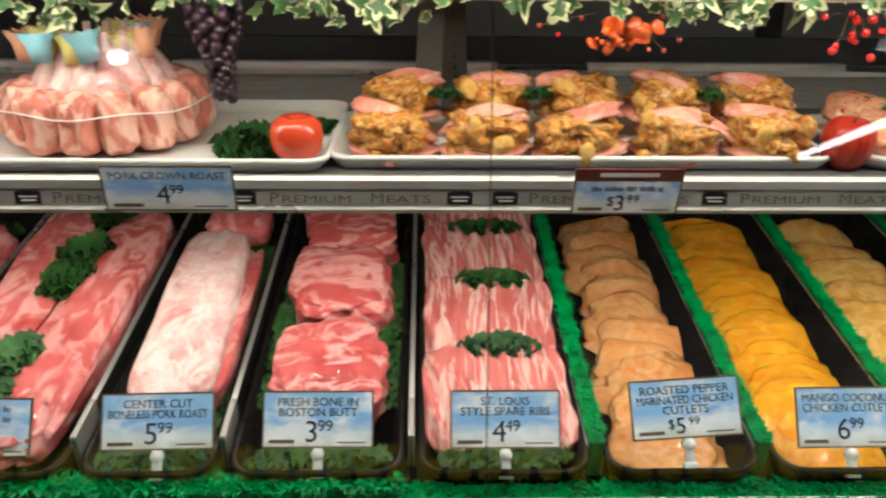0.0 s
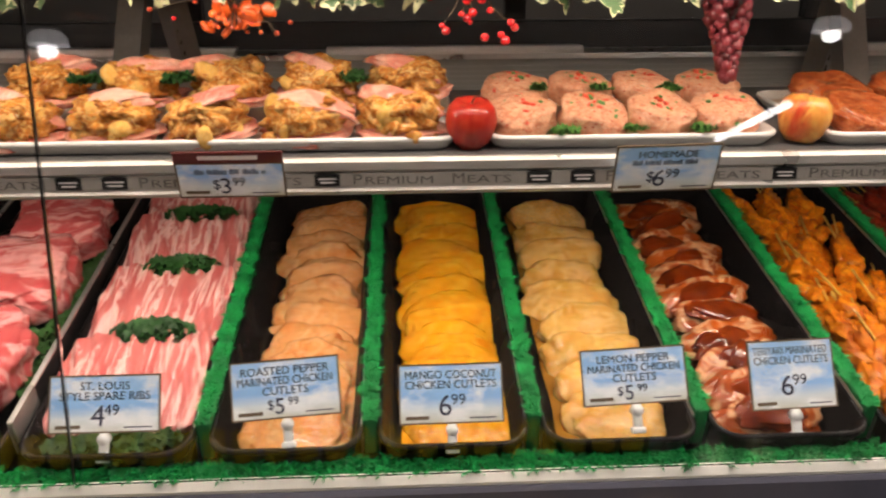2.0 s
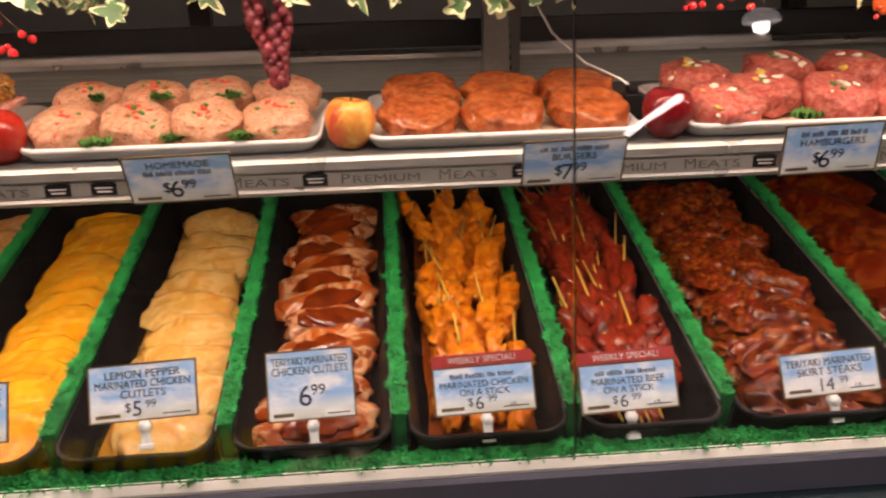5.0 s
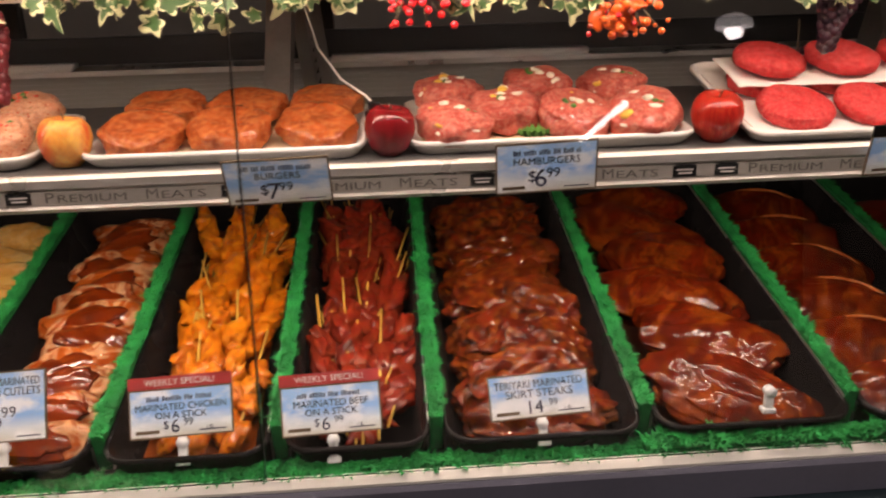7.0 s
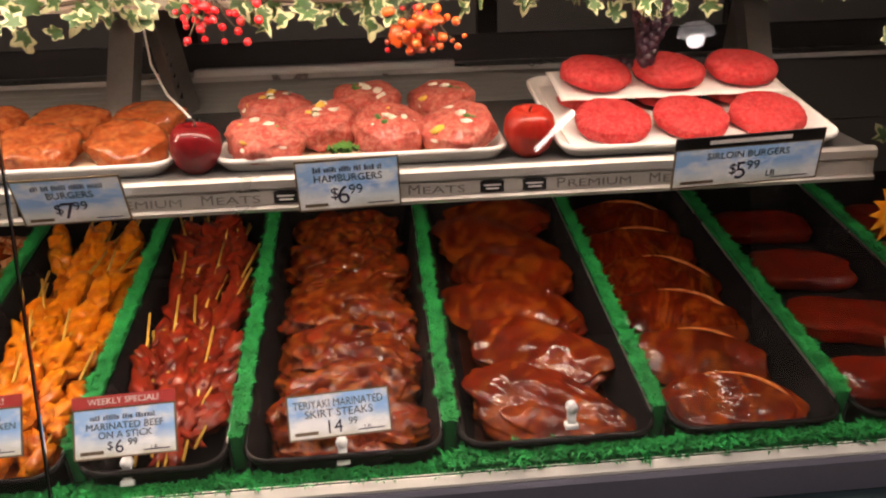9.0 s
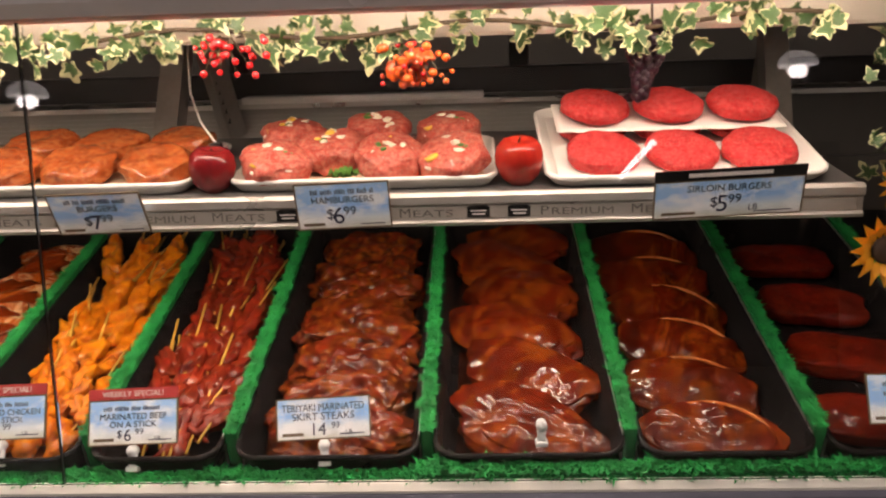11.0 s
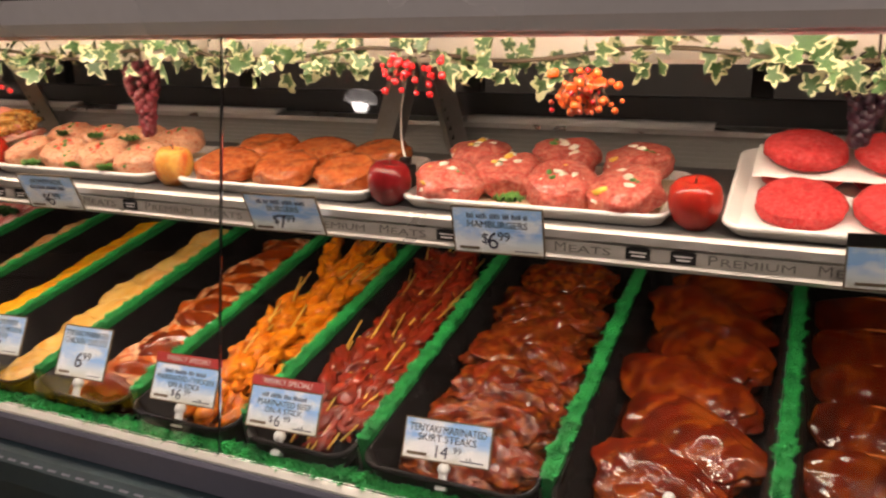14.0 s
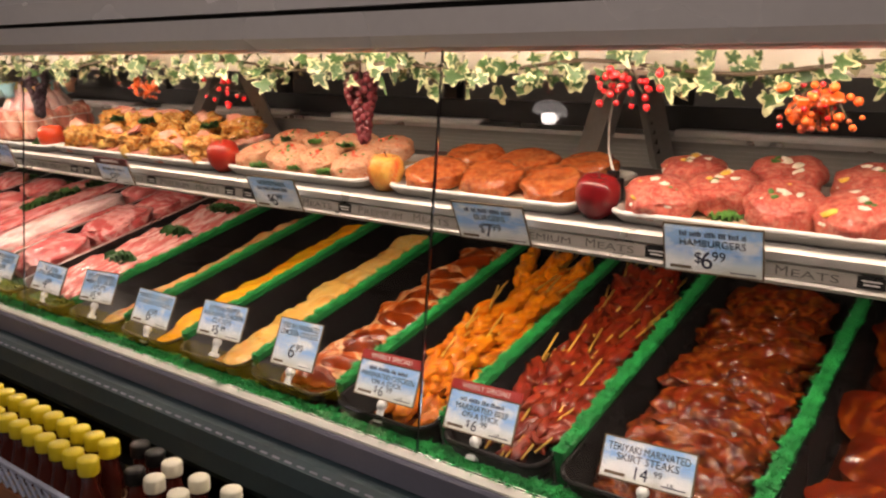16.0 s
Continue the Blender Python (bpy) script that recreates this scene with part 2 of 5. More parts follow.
M_TERI = meat("teriyaki_chicken", (0.46, 0.095, 0.010), (0.20, 0.025, 0.003), (0.82, 0.50, 0.26), 0.55, 13, rough=0.2, coat=0.38, relief=0.3, tone=(1, 1, 1), ripple=70, mottle=0.25, skin=0.1, film=0.18)
M_TERIS = meat("teriyaki_sauce", (0.22, 0.028, 0.003), (0.07, 0.008, 0.001), (0.42, 0.08, 0.006), 0.25, 18, rough=0.15, coat=0.38, relief=0.1, tone=(1, 1, 1), ripple=70, film=0.15)
M_ORCH = meat("orange_chicken", (0.72, 0.20, 0.004), (0.36, 0.050, 0.002), (0.82, 0.34, 0.015), 0.35, 24, rough=0.2, coat=0.45, relief=0.35, tone=(1, 1, 1), ripple=70, mottle=0.4, film=0.22)
M_BEEFST = meat("marinated_beef", (0.25, 0.020, 0.008), (0.070, 0.006, 0.003), (0.42, 0.08, 0.012), 0.25, 28, rough=0.2, coat=0.26, relief=0.35, tone=(1, 1, 1), ripple=90, mottle=0.45, film=0.18)
M_SKIRT = meat("marinated_skirt", (0.20, 0.021, 0.004), (0.026, 0.0035, 0.0015), (0.46, 0.13, 0.010), 0.38, 24, rough=0.25, coat=0.27, relief=0.9, tone=(1, 1, 1), ripple=120, mottle=0.65, film=0.22)
M_BROIL = meat("marinated_steak", (0.150, 0.013, 0.002), (0.042, 0.004, 0.001), (0.37, 0.085, 0.006), 0.36, 8, (1.3, 0.7, 1), rough=0.22, coat=0.24, relief=0.5, tone=(1, 1, 1), ripple=120, mottle=0.4, film=0.12)
M_FATRIM = meat("glazed_fat", (0.62, 0.24, 0.06), (0.36, 0.09, 0.02), (0.72, 0.38, 0.14), 0.4, 30, rough=0.25, coat=0.6)
M_TENDER = meat("marinated_tender", (0.19, 0.011, 0.003), (0.080, 0.005, 0.002), (0.30, 0.035, 0.007), 0.25, 14, rough=0.22, coat=0.22, relief=0.5, tone=(1, 1, 1), ripple=110, mottle=0.4, film=0.12)
M_CHBURG = meat("chicken_patty", (0.70, 0.37, 0.24), (0.54, 0.21, 0.12), (0.80, 0.54, 0.38), 0.5, 55, relief=1.0, coat=0.25, fleck=((0.45, 0.06, 0.025), 90, 0.11), tone=(0.95, 0.88, 0.78))
M_WBURG = meat("orange_patty", (0.46, 0.10, 0.022), (0.20, 0.028, 0.006), (0.62, 0.22, 0.07), 0.5, 34, relief=1.0, coat=0.42, tone=(1, 1, 1), ripple=65)
M_HBURG = meat("pink_patty", (0.60, 0.16, 0.12), (0.40, 0.06, 0.05), (0.80, 0.46, 0.36), 0.35, 50, relief=1.0, coat=0.25, tone=(1, 0.88, 0.82), ripple=80, mottle=0.25)
M_SBURG = meat("red_patty", (0.62, 0.060, 0.060), (0.48, 0.028, 0.030), (0.72, 0.15, 0.13), 0.5, 70, relief=1.0, coat=0.08, rough=0.45, tone=(1, 0.95, 0.95), mottle=0.25)
M_STUFF = meat("bread_stuffing", (0.70, 0.29, 0.050), (0.24, 0.065, 0.012), (0.84, 0.56, 0.20), 0.65, 40, relief=0.9, coat=0.25, rough=0.4, tone=(1, 0.95, 0.9), mottle=0.4)
M_POTATO = meat("potato_cube", (0.68, 0.44, 0.12), (0.52, 0.28, 0.06), (0.74, 0.55, 0.25), 0.3, 60, relief=0.3, coat=0.1, rough=0.5, tone=(1, 0.95, 0.9))
M_SLAB = meat("pale_pork_slab", (0.78, 0.36, 0.27), (0.62, 0.20, 0.15), (0.88, 0.64, 0.52), 0.5, 10, relief=0.4, tone=(1, 0.9, 0.85), coat=0.45)
M_CROWN = meat("crown_roast", (0.70, 0.30, 0.22), (0.48, 0.13, 0.10), (0.86, 0.62, 0.50), 0.75, 12, (1, 1, 0.5), tone=(1, 0.88, 0.85), coat=0.45)
M_APPLE = meat("red_apple", (0.48, 0.035, 0.02), (0.30, 0.012, 0.014), (0.62, 0.14, 0.05), 0.3, 20, (3, 3, 0.5), rough=0.22, coat=0.4, relief=0.0)
M_APPLEY = meat("yellow_red_apple", (0.77, 0.40, 0.07), (0.60, 0.07, 0.025), (0.82, 0.52, 0.12), 0.45, 12, (1.5, 1.5, 0.6), rough=0.22, coat=0.4, relief=0.0, tone=(1, 1, 1))
M_APPLED = meat("dark_red_apple", (0.24, 0.012, 0.018), (0.14, 0.006, 0.012), (0.40, 0.05, 0.04), 0.2, 20, (3, 3, 0.5), rough=0.2, coat=0.5, relief=0.0)
M_TOMATO = plain("tomato_skin", (0.58, 0.055, 0.015), 0.2, 0, 0.15, 12, 0, 0.5)
M_FRILLB = plain("blue_paper_frill", (0.30, 0.58, 0.66), 0.7, 0, 0.1, 40)
M_FRILLY = plain("yellow_paper_frill", (0.80, 0.68, 0.22), 0.7, 0, 0.1, 40)
M_FRILLP = plain("peach_paper_frill", (0.80, 0.42, 0.26), 0.7, 0, 0.1, 40)
M_VEGW = plain("white_onion_piece", (0.78, 0.72, 0.58), 0.4, 0, 0.1, 60)
M_VEGY = plain("yellow_cheese_piece", (0.80, 0.50, 0.06), 0.4, 0, 0.1, 60)
M_VEGR = plain("red_pepper_piece", (0.62, 0.06, 0.02), 0.35, 0, 0.1, 60)
M_VEGG = plain("green_herb_piece", (0.06, 0.17, 0.025), 0.45, 0, 0.3, 60)

# ---- mesh helpers ----


def mesh_of(bm, material, smooth=True):
    me = bpy.data.meshes.new("mesh")
    bm.to_mesh(me)
    bm.free()
    for m in material if isinstance(material, (list, tuple)) else [material]:
        me.materials.append(m)
    if smooth:
        me.polygons.foreach_set("use_smooth", [True] * len(me.polygons))
    return me


def part(name, bm, material, parent=None, label="", m=None, smooth=True):
    me = bm if isinstance(bm, bpy.types.Mesh) else mesh_of(bm, material, smooth)
    ob = new(name, me)
    if parent:
        ob.parent = parent
    if m is not None:
        ob.matrix_basis = m
    return tagged(ob, label) if label else ob


def thing(name, bm, material, m, label, category, group="", kind="", smooth=True):
    ob = part(name, bm, material, None, "", m, smooth)
    return tagged(ob, label, category, group, kind)


def root(name, m, label, category, group="", kind=""):
    ob = new(name)
    ob.empty_display_size = 0.02
    ob.matrix_basis = m
    return tagged(ob, label, category, group, kind)


def box(x0, x1, y0, y1, z0, z1, bevel=0.0):
    own = bmesh.new()
    bmesh.ops.create_cube(own, size=1, matrix=Matrix.Translation(((x0 + x1) / 2, (y0 + y1) / 2, (z0 + z1) / 2)) @ Matrix.Diagonal((x1 - x0, y1 - y0, z1 - z0, 1)))
    if bevel:
        bmesh.ops.bevel(own, geom=own.edges[:], offset=bevel, segments=2, affect="EDGES", profile=0.6)
    return own


def merge(*bms):
    out = bmesh.new()
    for b in bms:
        tmp = bpy.data.meshes.new("tmp")
        b.to_mesh(tmp)
        b.free()
        out.from_mesh(tmp)
        bpy.data.meshes.remove(tmp)
    return out


def extrude_x(profile, x0, x1, bevel=0.0):
    """A closed outline of (y, z) drawn out along x."""
    bm = bmesh.new()
    a = [bm.verts.new((x0, y, z)) for y, z in profile]
    b = [bm.verts.new((x1, y, z)) for y, z in profile]
    n = len(profile)
    for k in range(n):
        bm.faces.new((a[k], a[(k + 1) % n], b[(k + 1) % n], b[k]))
    bm.faces.new(a[::-1])
    bm.faces.new(b)
    bmesh.ops.recalc_face_normals(bm, faces=bm.faces[:])
    if bevel:
        bmesh.ops.bevel(bm, geom=bm.edges[:], offset=bevel, segments=2, affect="EDGES", profile=0.6)
    return bm


def rounded(w, l, r, z, n=5):
    pts = []
    for cx, cy, a0 in ((w / 2 - r, l - r, 0), (-w / 2 + r, l - r, 90), (-w / 2 + r, r, 180), (w / 2 - r, r, 270)):
        for k in range(n + 1):
            a = radians(a0 + 90 * k / n)
            pts.append((cx + r * math.cos(a), cy + r * math.sin(a), z))
    return pts


def pan(w, l, h, lip=0.008, wall=0.003, r=0.03, flare=0.012):
    """An open rounded pan with flared sides and a rolled rim; its front middle at the origin."""
    rings = [(-lip, h - 0.006, r + lip), (-lip, h - 0.001, r + lip), (-lip * 0.5, h + 0.001, r + lip), (0.0, h - 0.001, r), (flare, wall, r),
             (flare - wall, 0.0, r), (-wall, h - 0.006, r)]
    bm = bmesh.new()
    loops = []
    for g in rings:
        ins, z, rad = g
        loops.append([bm.verts.new((x, y + ins, z)) for x, y, z in rounded(w - 2 * ins, l - 2 * ins, rad, z)])
    n = len(loops[0])
    order = [0, 1, 2, 3, 4]
    for a, b in zip(order, order[1:]):
        for k in range(n):
            bm.faces.new((loops[a][k], loops[a][(k + 1) % n], loops[b][(k + 1) % n], loops[b][k]))
    bm.faces.new(loops[4])
    for k in range(n):
        bm.faces.new((loops[5][k], loops[5][(k + 1) % n], loops[6][(k + 1) % n], loops[6][k]))
        bm.faces.new((loops[6][k], loops[6][(k + 1) % n], loops[0][(k + 1) % n], loops[0][k]))
    bm.faces.new(loops[5][::-1])
    bmesh.ops.recalc_face_normals(bm, faces=bm.faces[:])
    return bm


def lump(sx, sy, sz, sub=4, amp=0.12, freq=2.0, seed=0, flat=0.6, bend=0.0, fine=0.0, rim=0.0, taper=0.0, sq=2.0, wave=0.0, fold=0.0, grain=30.0):
    """A soft uneven body, half sizes sx, sy, sz, its underside at z = 0; bend droops the ends, rim raises the edge."""
    bm = bmesh.new()
    bmesh.ops.create_icosphere(bm, subdivisions=sub, radius=1)
    off = Vector((seed * 3.7, seed * 1.3, seed * 2.1))
    for v in bm.verts:
        d = v.co.copy()
        k = 1 + amp * noise.noise(d * freq + off) + 0.5 * amp * noise.noise(d * freq * 2.3 + off)
        if fine:
            k += fine * noise.noise(d * freq * 6 + off)
        hz = math.copysign(abs(d.z) ** flat, d.z)
        h = math.hypot(d.x, d.y)
        g = h ** 0.8 / h if h > 1e-4 else 1
        if sq > 2 and h > 1e-4:
            g /= ((abs(d.x) / h) ** sq + (abs(d.y) / h) ** sq) ** (1 / sq)
        x, y, z = sx * d.x * g * k, sy * d.y * g * k, sz * hz * (1 + (k - 1) * 0.6)
        if taper:
            x *= 1 + taper * d.y
        if rim and hz > 0:
            z -= rim * sz * (1 - min(1, h * 1.3)) ** 1.5
        z -= bend * (x * x / (sx * sx)) * sz
        if wave and hz > 0:
            z += wave * hz * (noise.noise(Vector((x * 26, y * 26, seed))) + 0.15 * noise.noise(Vector((x * 70, y * 70, seed))))
        if fold:
            q = Vector((x * grain * 0.75, y * grain * 1.5, seed * 1.7))
            q += 0.5 * Vector((noise.noise(q * 0.7), noise.noise(q * 0.7 + off), 0))
            crease = 1 - 2 * abs(noise.noise(q))
            fine_crease = 1 - 2 * abs(noise.noise(q * 2.3 + off))
            z += fold * max(0, hz) * (crease + 0.45 * fine_crease + 0.2 * noise.noise(q * 5.1) - 0.6)
        v.co = (x, y, z + sz)
    return bm


def tube(points, radius, sides=6, taper=1.0):
    bm = bmesh.new()
    pts = [Vector(p) for p in points]
    rings = []
    for k, p in enumerate(pts):
        d = (pts[min(k + 1, len(pts) - 1)] - pts[max(k - 1, 0)]).normalized()
        u = d.cross(Vector((0.3, 0.2, 1)) if abs(d.z) < 0.9 else Vector((1, 0, 0))).normalized()
        w = d.cross(u)
        r = radius * (1 + (taper - 1) * k / max(1, len(pts) - 1))
        rings.append([bm.verts.new(p + (u * math.cos(2 * math.pi * s / sides) + w * math.sin(2 * math.pi * s / sides)) * r) for s in range(sides)])
    for a, b in zip(rings, rings[1:]):
        for s in range(sides):
            bm.faces.new((a[s], a[(s + 1) % sides], b[(s + 1) % sides], b[s]))
    bm.faces.new(rings[0][::-1])
    bm.faces.new(rings[-1])
    bmesh.ops.recalc_face_normals(bm, faces=bm.faces[:])
    return bm


def ball(r, sub=2, sz=1.0):
    bm = bmesh.new()
    bmesh.ops.create_icosphere(bm, subdivisions=sub, radius=r)
    for v in bm.verts:
        v.co.z *= sz
    return bm


def lathe(profile, sides=20):
    bm = bmesh.new()
    rings = [[bm.verts.new((r * math.cos(2 * math.pi * s / sides), r * math.sin(2 * math.pi * s / sides), z)) for s in range(sides)] for r, z in profile]
    for a, b in zip(rings, rings[1:]):
        for s in range(sides):
            bm.faces.new((a[s], a[(s + 1) % sides], b[(s + 1) % sides], b[s]))
    bm.faces.new(rings[0][::-1])
    bm.faces.new(rings[-1])
    bmesh.ops.recalc_face_normals(bm, faces=bm.faces[:])
    return bm


def lettering(text, height, material, width=None, stretch=False):
    """Built-in font as a flat mesh in the xz plane, centred on x, its foot at z = 0, facing -y."""
    c = bpy.data.curves.new("letters", "FONT")
    c.body, c.align_x, c.size, c.extrude = text, "CENTER", height * 1.38, 0.0002
    c.resolution_u = 3
    ob = bpy.data.objects.new("letters", c)
    scene.collection.objects.link(ob)
    me = bpy.data.meshes.new_from_object(ob.evaluated_get(bpy.context.evaluated_depsgraph_get()))
    bpy.data.objects.remove(ob)
    bpy.data.curves.remove(c)
    wide = max(v.co.x for v in me.vertices) - min(v.co.x for v in me.vertices)
    k = width / wide if stretch else min(1.0, width / wide) if width else 1.0
    me.transform(Matrix.Rotation(radians(90), 4, "X") @ Matrix.Diagonal((k, 1, 1, 1)))
    me.materials.clear()
    me.materials.append(material)
    return me


rnd = random.Random(7)

# ---- the room ----
XL, XR = -1.7, 3.1


def structure(name, bm, material, label, smooth=False):
    return thing(name, bm, material, Matrix(), label, "structure", kind="structure", smooth=smooth)


structure("floor", box(-9, 11, -11.2, 3.8, -0.1, 0.0), M_FLOOR, "beige tiled shop floor")
structure("ceiling", box(-9, 11, -11.2, 3.8, 3.2, 3.3), M_CEIL, "plain pale shop ceiling")
structure("wall_north", box(-9, 11, 3.6, 3.8, 0, 3.2), M_WALL, "warm grey wall of the preparation room")
structure("wall_south", box(-9, 11, -11.2, -11, 0, 3.2), M_WALL, "warm grey wall across the shop")
structure("wall_west", box(-9.2, -9, -11.2, 3.8, 0, 3.2), M_WALL, "warm grey side wall")
structure("wall_east", box(11, 11.2, -11.2, 3.8, 0, 3.2), M_WALL, "warm grey side wall")


def pendant(x, y, z):
    p = root("pendant_lamp", pose(x, y, z), "white glass globe lamp hanging from the ceiling", "lamp", "globe lamps over the shop")
    part("globe", ball(0.12, 3, 0.8), M_GLOBE, p, "", pose(0, 0, -0.03))
    part("shade", lathe([(0.34, 0.0), (0.30, 0.09), (0.18, 0.17), (0.05, 0.20), (0.05, 0.21), (0.19, 0.185), (0.31, 0.10), (0.345, 0.0)], 28), M_SHADE, p, "frosted glass shade", pose(0, 0, 0.03) @ Matrix.Diagonal((0.72, 0.72, 0.9, 1)))
    part("rod", lathe([(0.012, 0.2), (0.012, 3.2 - z)], 8), M_DARK, p)


pendant(6.03, -8.64, 2.78)
pendant(-3.65, -8.1, 2.6)

island = root("island_freezer", pose(3.2, -4.4, 0), "dark island freezer with a lit sloping edge", "freezer")
part("body", extrude_x([(-0.75, 0), (0.75, 0), (0.75, 1.53), (-0.75, 1.30)], -0.05, 1.2, 0.01), M_DARK, island)
part("edge_tube", tube([(-0.03, -0.62, 1.35), (-0.03, 0.66, 1.555)], 0.03, 8), M_LINE, island, "lit white tube")

# ---- the case ----
case = root("meat_display_case", Matrix(), "long glass-fronted refrigerated butcher counter with grey canopy", "display case")
part("base", extrude_x([(0.90, 0), (1.95, 0), (1.95, 0.60), (0.90, 0.60)], XL, XR), M_BLACK, case, smooth=False)
part("deck", extrude_x([(0.8885, 0.700), (0.8885, 0.748), (0.905, 0.738), (1.78, 0.946), (1.78, 0.60), (0.90, 0.602)], XL, XR), M_BLACK, case, smooth=False)
part("front_rail", extrude_x([(0.877, 0.7668), (0.8775, 0.7705), (0.888, 0.779), (0.8945, 0.779), (0.8945, 0.750), (0.889, 0.750), (0.889, 0.7668)], XL, XR), M_RAILCREAM, case, "cream painted rail", smooth=False)
part("front_strip", extrude_x([(0.872, 0.716), (0.871, 0.760), (0.875, 0.766), (0.8875, 0.766), (0.8875, 0.716)], XL, XR), M_BLUEGREY, case, "blue-grey metal strip", smooth=False)
part("bumper", extrude_x([(0.887, 0.715), (0.845, 0.713), (0.828, 0.703), (0.818, 0.673), (0.820, 0.630), (0.836, 0.606), (0.887, 0.603)], XL, XR), M_TEAL, case, "dark green plastic bumper", smooth=False)
dash = bmesh.new()
for k in range(150):
    x = XL + 0.02 + k * 0.032
    bmesh.ops.create_cube(dash, size=1, matrix=Matrix.Translation((x, 0.8335, 0.7065)) @ Matrix.Rotation(radians(28), 4, "X") @ Matrix.Diagonal((0.018, 0.004, 0.0016, 1)))
tagged(part("dash_strip", dash, M_BLUEGREY, case, "pale dashed line along the bumper", smooth=False), kind="stuff")

# canopy: rounded front, dark joint, cap and cream inside
part("canopy", extrude_x([(1.00, 1.414), (0.965, 1.413), (0.946, 1.420), (0.936, 1.438), (0.934, 1.476), (1.55, 1.476), (1.55, 1.462), (1.00, 1.442)], XL, XR), M_HOOD, case, "grey metal canopy front", smooth=False)
part("canopy_joint", extrude_x([(0.944, 1.4765), (0.944, 1.4845), (1.50, 1.4845), (1.50, 1.4765)], XL, XR), M_BLACK, case, "dark joint line", smooth=False)
part("canopy_cap", extrude_x([(0.932, 1.485), (0.936, 1.530), (0.965, 1.558), (1.03, 1.570), (1.95, 1.570), (1.95, 1.485)], XL, XR), M_HOOD, case, smooth=False)
part("canopy_liner", extrude_x([(1.002, 1.426), (1.002, 1.440), (1.50, 1.455), (1.50, 1.436)], XL, XR), M_CREAM, case, "cream enamelled canopy inside", smooth=False)
part("header", extrude_x([(1.284, 1.378), (1.280, 1.384), (1.280, 1.4290), (1.30, 1.4295), (1.30, 1.378)], XL, XR), M_CREAM, case, "cream rear header", smooth=False)
part("tube_holder", extrude_x([(1.008, 1.4185), (1.008, 1.4245), (1.034, 1.4245), (1.034, 1.4185)], XL + 0.06, 2.54), M_TUBE, case, "lit fluorescent tube", smooth=False)

# rear wall of the case: louvred panel, door track, sliding doors
REAR = pose(0, 0.09, -0.008)
part("back_panel", box(XL, 2.62, 1.692, 1.71, 1.09, 1.235), M_INNER, case, "grey metal back panel", m=REAR, smooth=False)
# right end and lower wall: shade coloured in with the darker liner
part("back_panel", box(2.622, XR, 1.692, 1.71, 1.09, 1.235), M_LINERSHADED, case, "back panel coloured dark for the shade at the case end", m=REAR, smooth=False)
part("lower_back_panel", box(XL, XR, 1.690, 1.71, 0.93, 1.088), M_LINERSHADED, case, "lower back panel coloured dark for the shade under the shelf", m=REAR, smooth=False)
rib = bmesh.new()
for k in range(12):
    z = 1.10 + k * 0.0105
    bmesh.ops.create_cube(rib, size=1, matrix=Matrix.Translation(((XL + 2.6) / 2, 1.690, z)) @ Matrix.Diagonal((2.6 - XL - 0.02, 0.006, 0.005, 1)))
tagged(part("louvres", rib, M_INNER, case, "fine grey louvres", m=REAR, smooth=False), kind="stuff")
part("door_track", extrude_x([(1.65, 1.2355), (1.65, 1.246), (1.76, 1.252), (1.76, 1.2355)], XL, XR), M_STEEL, case, m=REAR, smooth=False)
for x0, x1 in ((-1.28, -0.72), (-0.52, 0.15), (0.34, 0.88), (1.42, 1.97)):
    part("track_cover", extrude_x([(1.645, 1.2468), (1.648, 1.2600), (1.652, 1.2620), (1.70, 1.2620), (1.70, 1.2530), (1.66, 1.2490)], x0, x1), M_COVER, case, "white track cover", m=REAR)
part("door_bottom_frame", box(XL, XR, 1.715, 1.745, 1.253, 1.312, 0.003), M_DARK, case, "black sliding door frame", m=REAR, smooth=False)
part("door_top_frame", box(XL, XR, 1.715, 1.745, 1.412, 1.484, 0.003), M_DARK, case, m=REAR, smooth=False)
for x in (-1.3, -0.62, 0.03, 0.72, 1.38, 2.03, 2.60):
    part("door_stile", box(x, x + 0.045, 1.712, 1.748, 1.3125, 1.4115, 0.003), M_DARK, case, m=REAR, smooth=False)
part("rear_glass", box(XL, XR, 1.728, 1.732, 1.3125, 1.4115), M_REARGLASS, case, "dim rear sliding glass", m=REAR, smooth=False)
part("end_panel", box(XL - 0.04, XL, 0.80, 1.95, 0, 1.57), M_HOOD, case, smooth=False)
part("end_panel", box(XR, XR + 0.04, 0.80, 1.95, 0, 1.57), M_HOOD, case, smooth=False)
